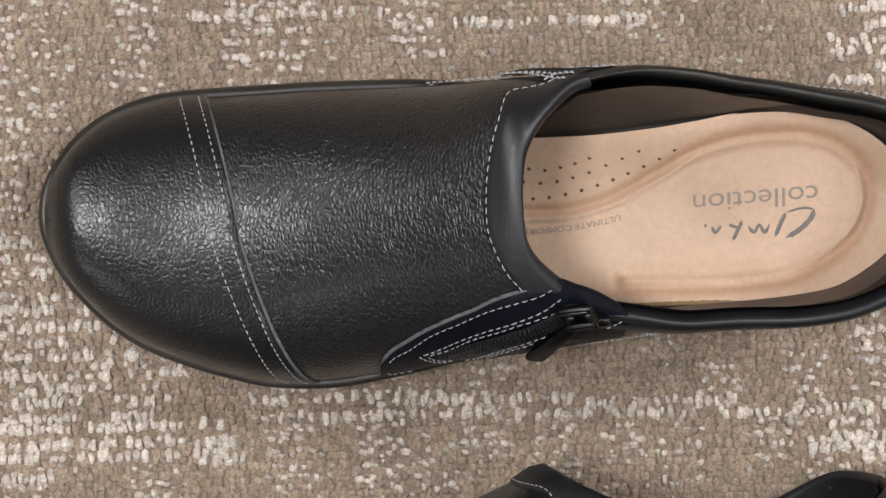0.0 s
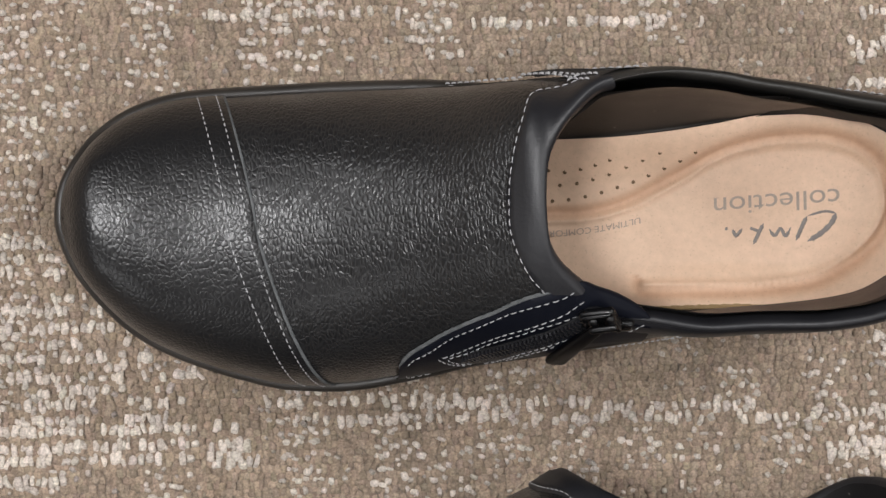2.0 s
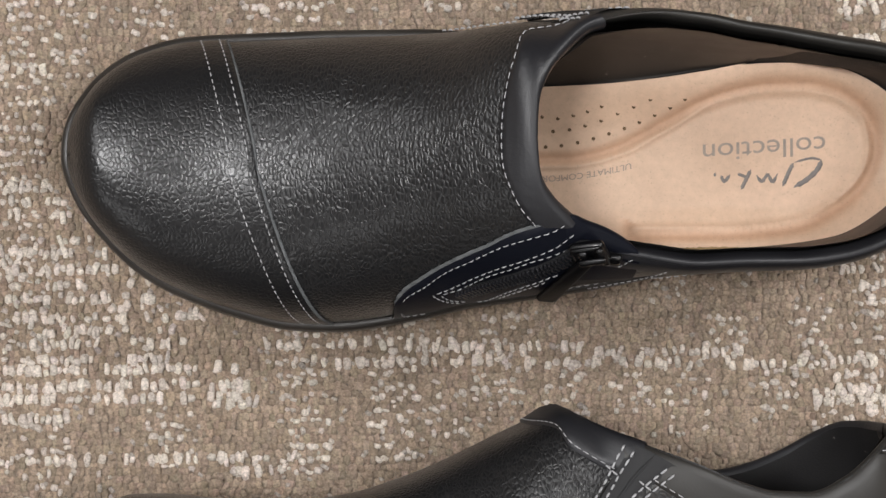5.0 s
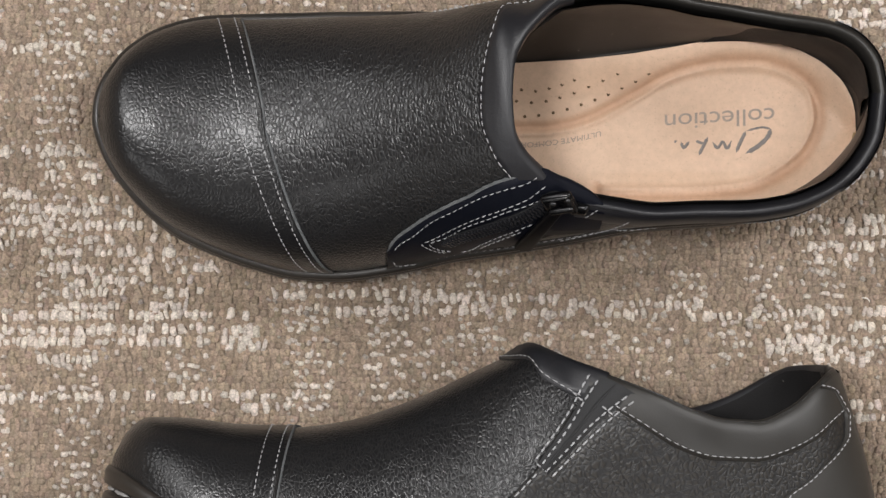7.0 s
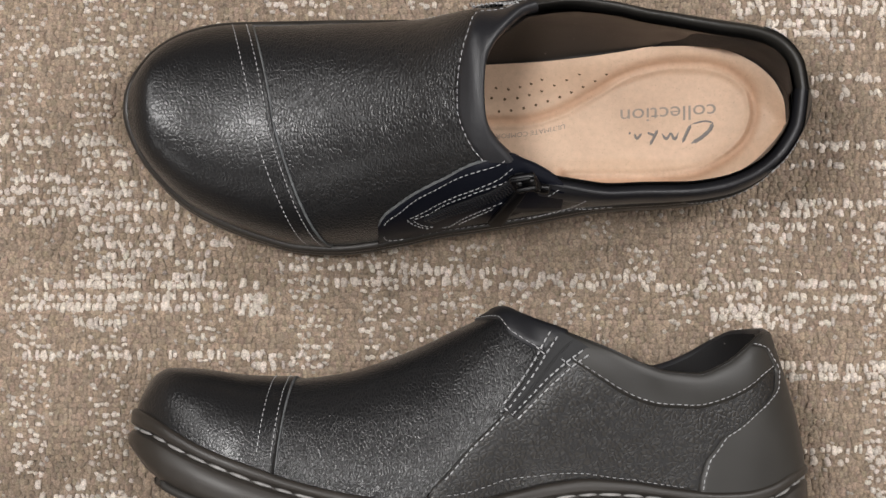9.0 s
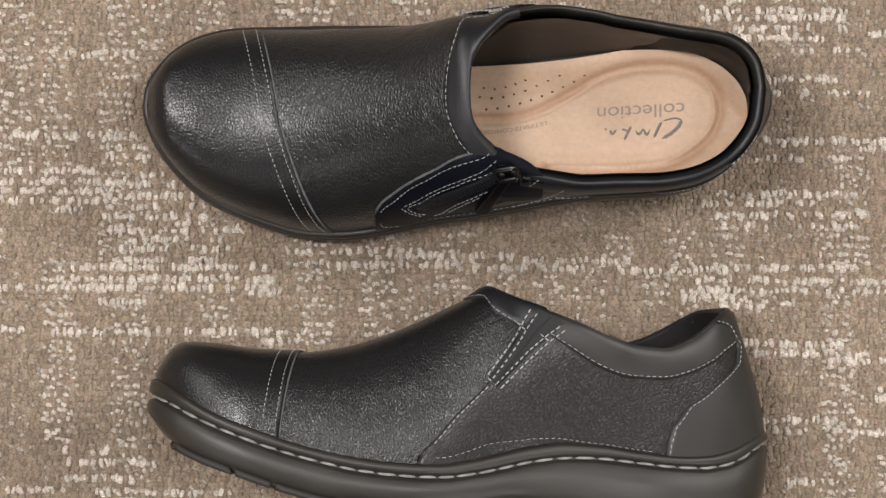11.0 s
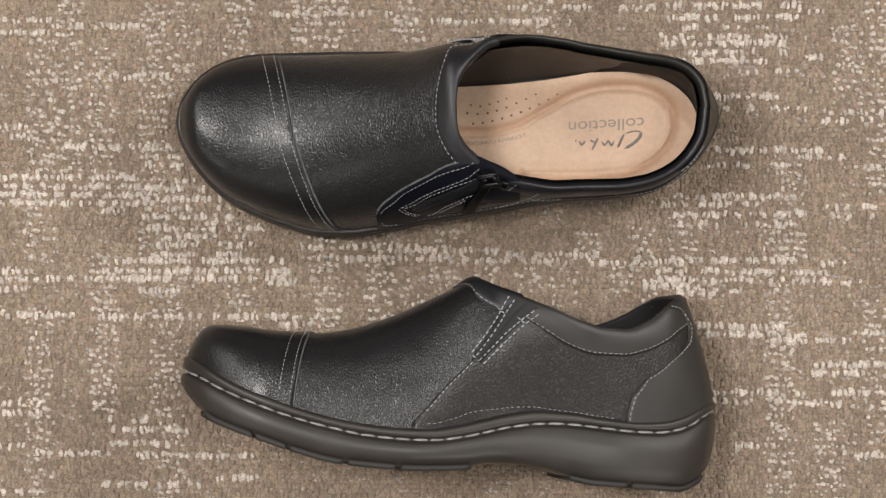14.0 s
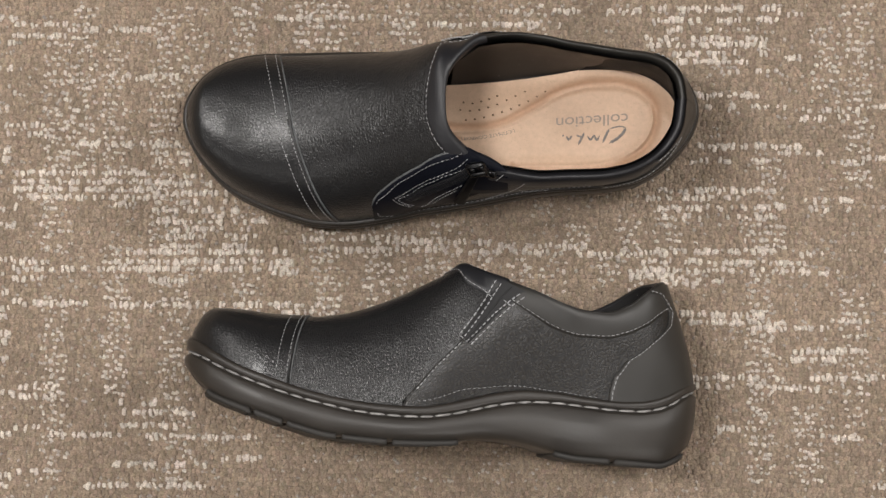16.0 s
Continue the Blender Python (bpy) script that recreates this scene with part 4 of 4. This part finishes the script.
    part("end_stop", lump(stop[1], stop[-1] - stop[0], sn[1], (0.0042, 0.0050, 0.0022), 0.0009), ZIP_BLACK, tape)
    sewn("170.2 -25.5, 168.4 -26.8, 166.5 -28, 164.4 -28.7", d=0.0016, n=30)
    sewn("158.5 40, 163.9 46, 171.4 54, 175.4 60, 178.3 66, 180.6 72", 2, 0.0016)
    sewn("176.4 56, 180 50, 186 48, 192 47", 2, 0.0012, n=30)


# contour moulded into the footbed, and its own outline
GROOVE_PATH = mm("138 1.5, 145.9 0.5, 155.2 0.5, 162.2 1.3, 170.7 3.6, 179.2 7.7, 187.8 12.4, 196.3 17.4, 204.7 20.2, 214.6 21.8, 224.6 22, 233.1 20.4, 239.5 17, 243.6 12, 244.8 4.9, 242.9 -2.2, 238.6 -7.9, 231.5 -13, 221.6 -17.1, 201.8 -18.8, 183.6 -18.6, 175 -18.4")
GROOVE_K = np.linspace(0, 1, GROOVE_PATH.shape[1])
GROOVE = np.stack([spline(GROOVE_K, x)(np.linspace(0, 1, 200)) for x in GROOVE_PATH], -1)
BED_LONG = 0.2578
BED_IN = spline(*mm("50 31, 100 30, 128 26, 144.4 24.4, 161.6 24.6, 180.9 26, 194.8 27.9, 211.4 30.4, 225.2 30.6, 236.2 28.6, 244.5 24.6, 251 19.2, 255.6 12.5, 257.5 6, 257.8 -1"))
BED_OUT = spline(*mm("50 -33, 100 -35, 150 -27.6, 172 -26, 186 -25.6, 200 -25.4, 216 -26.4, 230 -25.2, 242 -21.2, 250.5 -15.6, 255.6 -9.0, 257.8 -1"))


def within(u, v):
    """Whether places lie inside the moulded contour."""
    inside = np.zeros(np.broadcast(u, v).shape, bool)
    for (x0, y0), (x1, y1) in zip(GROOVE[::4], np.roll(GROOVE[::4], -1, 0)):
        inside ^= ((y0 > v) != (y1 > v)) & (u < (x1 - x0) * (v - y0) / (y1 - y0 + 1e-12) + x0)
    return inside


def groove_gap(u, v):
    """Distance from the moulded contour, below zero inside it."""
    d = np.sqrt(((GROOVE[:, 0] - u[..., None]) ** 2 + (GROOVE[:, 1] - v[..., None]) ** 2).min(-1))
    return np.where(within(u, v), -d, d)


def bed(u, v):
    """Height of the footbed."""
    u, v = np.asarray(u, float), np.asarray(v, float)
    d = groove_gap(u, v)
    side = np.clip(np.minimum(BED_IN(u) - v, v - BED_OUT(u)), 0, 1)
    cup = 0.0065 * smooth(0.13, 0.2, u) * (1 - smooth(0.0, 0.014, side)) + 0.003 * smooth(0.236, 0.255, u)
    arch = 0.005 * np.exp(-((u - 0.165) / 0.03) ** 2) * smooth(0.0, 0.03, v)
    return BED(u) + cup + arch + 0.0007 * np.exp(-(d / 0.0008) ** 2) - 0.0012 * np.exp(-((d - 0.0024) / 0.0016) ** 2) - 0.0003 * np.exp(-((d + 0.002) / 0.0012) ** 2)


def inside(last, parent, plain):
    # lining: from the rim down to the footbed
    for s in (1, -1):
        a = np.linspace(float(along(0.1455)), 1.0, 110)
        fu = 0.05 + (back(a) - 0.05) / (LONG - 0.05) * (BED_LONG - 0.05)
        fv = BED_IN(fu) + 0.0004 if s == 1 else BED_OUT(fu) - 0.0004
        foot = np.stack([fu, fv, bed(fu, fv) - 0.0004], -1)
        rows = []
        for k in np.linspace(0.02, 1, 20):
            wall = skin(s, a, np.full_like(a, 1 - k)) - normal(s, a, np.full_like(a, max(1 - k, 0.04))) * 0.0046
            rows.append(wall + (foot - wall) * smooth(0.45, 1.0, k))
        bm = bmesh.new()
        sheet(bm, last, np.array(rows))
        part("lining", bm, LINING if s == 1 else DARK_LINING, parent, "dark brown leather lining")
    # padding round the heel, from the rim down to the footbed
    a = np.linspace(float(along(0.214)), 1.0, 60)
    fu = 0.05 + (back(a) - 0.05) / (LONG - 0.05) * (BED_LONG - 0.05)
    tail = smooth(0.6, 1.0, np.linspace(0, 1, 60))
    fv = BED_IN(fu) - 0.0004 + 0.0014 * tail
    foot = np.stack([fu + 0.0012 * tail, fv, bed(fu, fv) + 0.0008 - 0.0050 * tail], -1)
    grow = smooth(0.0, 0.22, np.linspace(0, 1, 60))[:, None]
    rows = []
    for k in np.linspace(0.03, 1, 18):
        nn = normal(1, a, np.full_like(a, max(1 - k, 0.04)))
        wall = skin(1, a, np.full_like(a, 1 - k)) - nn * (0.0040 + 0.0030 * math.sin(math.pi * k) * grow)
        rows.append(wall + (foot - wall) * smooth(0.45, 1.0, k))
    bm = bmesh.new()
    sheet(bm, last, np.array(rows))
    part("heel_padding", bm, DARK_LINING, parent, "black padded heel lining")
    # footbed
    st = 0.06 + (BED_LONG - 0.06) * np.sin(np.linspace(0, 1, 260) * np.pi / 2) ** 1.0
    grid = []
    for k in np.linspace(0, 1, 120):
        v = BED_OUT(st) + (BED_IN(st) - BED_OUT(st)) * k
        grid.append(np.stack([st, v, bed(st, v)], -1))
    bm = bmesh.new()
    sheet(bm, last, np.array(grid))
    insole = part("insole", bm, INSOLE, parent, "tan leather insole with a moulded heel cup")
    # tone mask: strongest just outside the contour, fading away from it
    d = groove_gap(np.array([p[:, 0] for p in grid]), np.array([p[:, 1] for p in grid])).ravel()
    near_groove = np.exp(-((d - 0.0026) / 0.0020) ** 2)
    insole.data.color_attributes.new("groove_tone", "FLOAT_COLOR", "POINT").data.foreach_set("color", np.stack([near_groove, near_groove, near_groove, np.ones_like(near_groove)], -1).ravel())
    # narrow brown strip laid along the outer edge of the footbed
    lv = BED_OUT(st) + 0.0002
    pts = np.stack([st, lv, bed(st, lv)], -1)
    part("insole_edge", ribbon(last, pts, np.repeat([[0, 0, 1.0]], len(pts), 0), 0.0016, 0.0005), INSOLE_EDGE, insole, "brown strip along the outer insole edge")
    if plain:
        return
    bm = bmesh.new()
    rows = ["147.7 15.4, 152.4 14.8, 156.9 15.6, 161.1 16.7, 165.2 18.1", "146 11.6, 151 11, 155.9 11.4, 160.5 12.5, 165.2 13.9, 170 15.9, 174.7 17.8, 179.5 19.8",
            "148.8 6.4, 153.5 6.7, 158.3 7.5, 163 8.6, 167.6 10, 172.2 11.5, 176.6 13.3, 181.1 15.3, 185.6 17.4, 189.9 19.8"]
    # each punched hole is a dark disc, its inner shade put into the colour
    for x, y in [p for r in rows for p in mm(r).T]:
        z = float(bed(x, y)) + 0.0002
        ring = [bm.verts.new(last.at((x + 0.00056 * math.cos(q), y + 0.00056 * math.sin(q), z))) for q in np.arange(10) * math.pi / 5]
        low = [bm.verts.new(last.at((x + 0.0003 * math.cos(q), y + 0.0003 * math.sin(q), z - 0.0001))) for q in np.arange(10) * math.pi / 5]
        for k in range(10):
            bm.faces.new((ring[k], ring[(k + 1) % 10], low[(k + 1) % 10], low[k]))
        bm.faces.new(low)
    tagged(part("perforations", bm, HOLE_SHADE, insole, "small punched holes drawn as shade-coloured discs"), kind="stuff")
    writing(last, insole, "collection", 0.0080, (0.2325, 0.0084), lambda x: (-x, -0.0021 * x / 0.037), 0.0370)
    writing(last, insole, "ULTIMATE COMFORT", 0.0026, (0.1744, 0.0012), lambda x: (-x, -0.0036 * (1 - (1 - min(x / 0.03, 1)) ** 2)), 0.0285, "small grey lettering")
    # the maker's mark as plain strokes
    marks = [("231 1.2, 230 -1.2, 226.5 -4.6, 222.5 -6.9", 1.5), ("231 1.2, 228 1.8, 222.8 0.6", 0.7), ("222.5 0.4, 221.1 -2.4, 219.2 -6.6", 1.2), ("217.8 -2.6, 216.2 -5.2, 214.8 -3, 213 -5, 211.4 -3", 1.0),
             ("209.8 -1.4, 206.8 -7.4", 1.1), ("208.4 -3.6, 205.8 -2.6", 0.9), ("203.6 -2.8, 201.8 -4.8, 200.8 -3", 1.0), ("199.4 -2.8, 198.6 -2.7", 0.9)]
    for text, wide in marks:
        p = mm(text).T
        k = np.linspace(0, 1, len(p))
        q = np.linspace(0, 1, 24)
        u, v = spline(k, p[:, 0])(q), spline(k, p[:, 1])(q)
        line = np.stack([u, v, bed(u, v) + 0.00015], -1)
        part("print_stroke", ribbon(last, line, np.repeat([[0, 0, 1.0]], 24, 0), wide / 1000, 0.00012), INK, insole, "grey printed stroke")


def writing(last, parent, text, size, start, bend, length, label="grey lettering"):
    cu = bpy.data.curves.new("lettering", "FONT")
    cu.body, cu.size = text, size
    ob = new("lettering", cu)
    me = bpy.data.meshes.new_from_object(ob.evaluated_get(bpy.context.evaluated_depsgraph_get()))
    bpy.data.objects.remove(ob)
    bm = bmesh.new()
    bm.from_mesh(me)
    bmesh.ops.triangulate(bm, faces=bm.faces)
    bmesh.ops.subdivide_edges(bm, edges=[e for e in bm.edges if e.calc_length() > 0.003], cuts=2)
    far = max(v.co.x for v in bm.verts)
    for v in bm.verts:
        x = v.co.x * length / far
        du, dv = bend(x)
        u, y = start[0] + du, start[1] - v.co.y + dv
        v.co = last.at((u, y, float(bed(u, y)) + 0.00022))
    part("lettering", bm, PALE_INK, parent, label, flat=True)


def shoe(label, mirrored, size, rise, slump, toe, place, plain=False):
    """A slip-on shoe with a side zip; its root stands at the toe, on the ground line of the sole."""
    root = tagged(new("shoe"), label, "shoe", "pair of shoes")
    root.matrix_world = place
    last = Last(mirrored, size, rise, slump, toe)
    midsole(last, root)
    uppers(last, root)
    gore(last, root)
    zipper(last, root)
    inside(last, root, plain)
    return root


shoe("black leather slip-on shoe with a side zip, standing on the carpet", False, 1.0, 0.94, 0.0, 0.0042, pose(-0.1512, 0.1328, 0.0))
lean = pose(0, 0, 0, 0, 0, -4.78)
start = Vector((-0.0432, -0.0288, 0)) - lean @ Vector((0.1010, 0, 0))
shoe("black leather slip-on shoe lying on its outer side on the carpet", True, 0.963, 0.964, 0.0125, -0.0008, pose(start.x - 0.0004, start.y, 0.0585) @ lean @ pose(0, 0, 0, 0, 8.2, 0) @ pose(0, 0, 0, -90), True)


# ---- lint ----
def lint(x, y, turn, long):
    """A short curled fibre lying on the carpet."""
    bm = bmesh.new()
    rings = []
    for f in np.linspace(-1, 1, 7):
        c = Vector((f * long / 2, 0.0004 * math.cos(f * 2), 0.0012 + 0.0004 * (1 - f * f)))
        r = 0.00016 + 0.0001 * (1 - f * f)
        rings.append([bm.verts.new(c + Vector((0, r * math.cos(q), r * math.sin(q)))) for q in np.arange(6) * math.pi / 3])
    for p, q in zip(rings, rings[1:]):
        for k in range(6):
            bm.faces.new((p[k], p[(k + 1) % 6], q[(k + 1) % 6], q[k]))
    bm.faces.new(rings[0][::-1])
    bm.faces.new(rings[-1])
    ob = tagged(finish("lint_fibre", bm, LINT), "short white lint fibre lying on the brown carpet", "lint")
    ob.matrix_world = pose(x, y, 0.0, 0, 0, turn)


LINT = plain_stuff("white_lint", (0.72, 0.68, 0.62), (0.82, 0.78, 0.72), 0.8, 3000, 0.05)
lint(0.1168, 0.0772, -28, 0.0032)
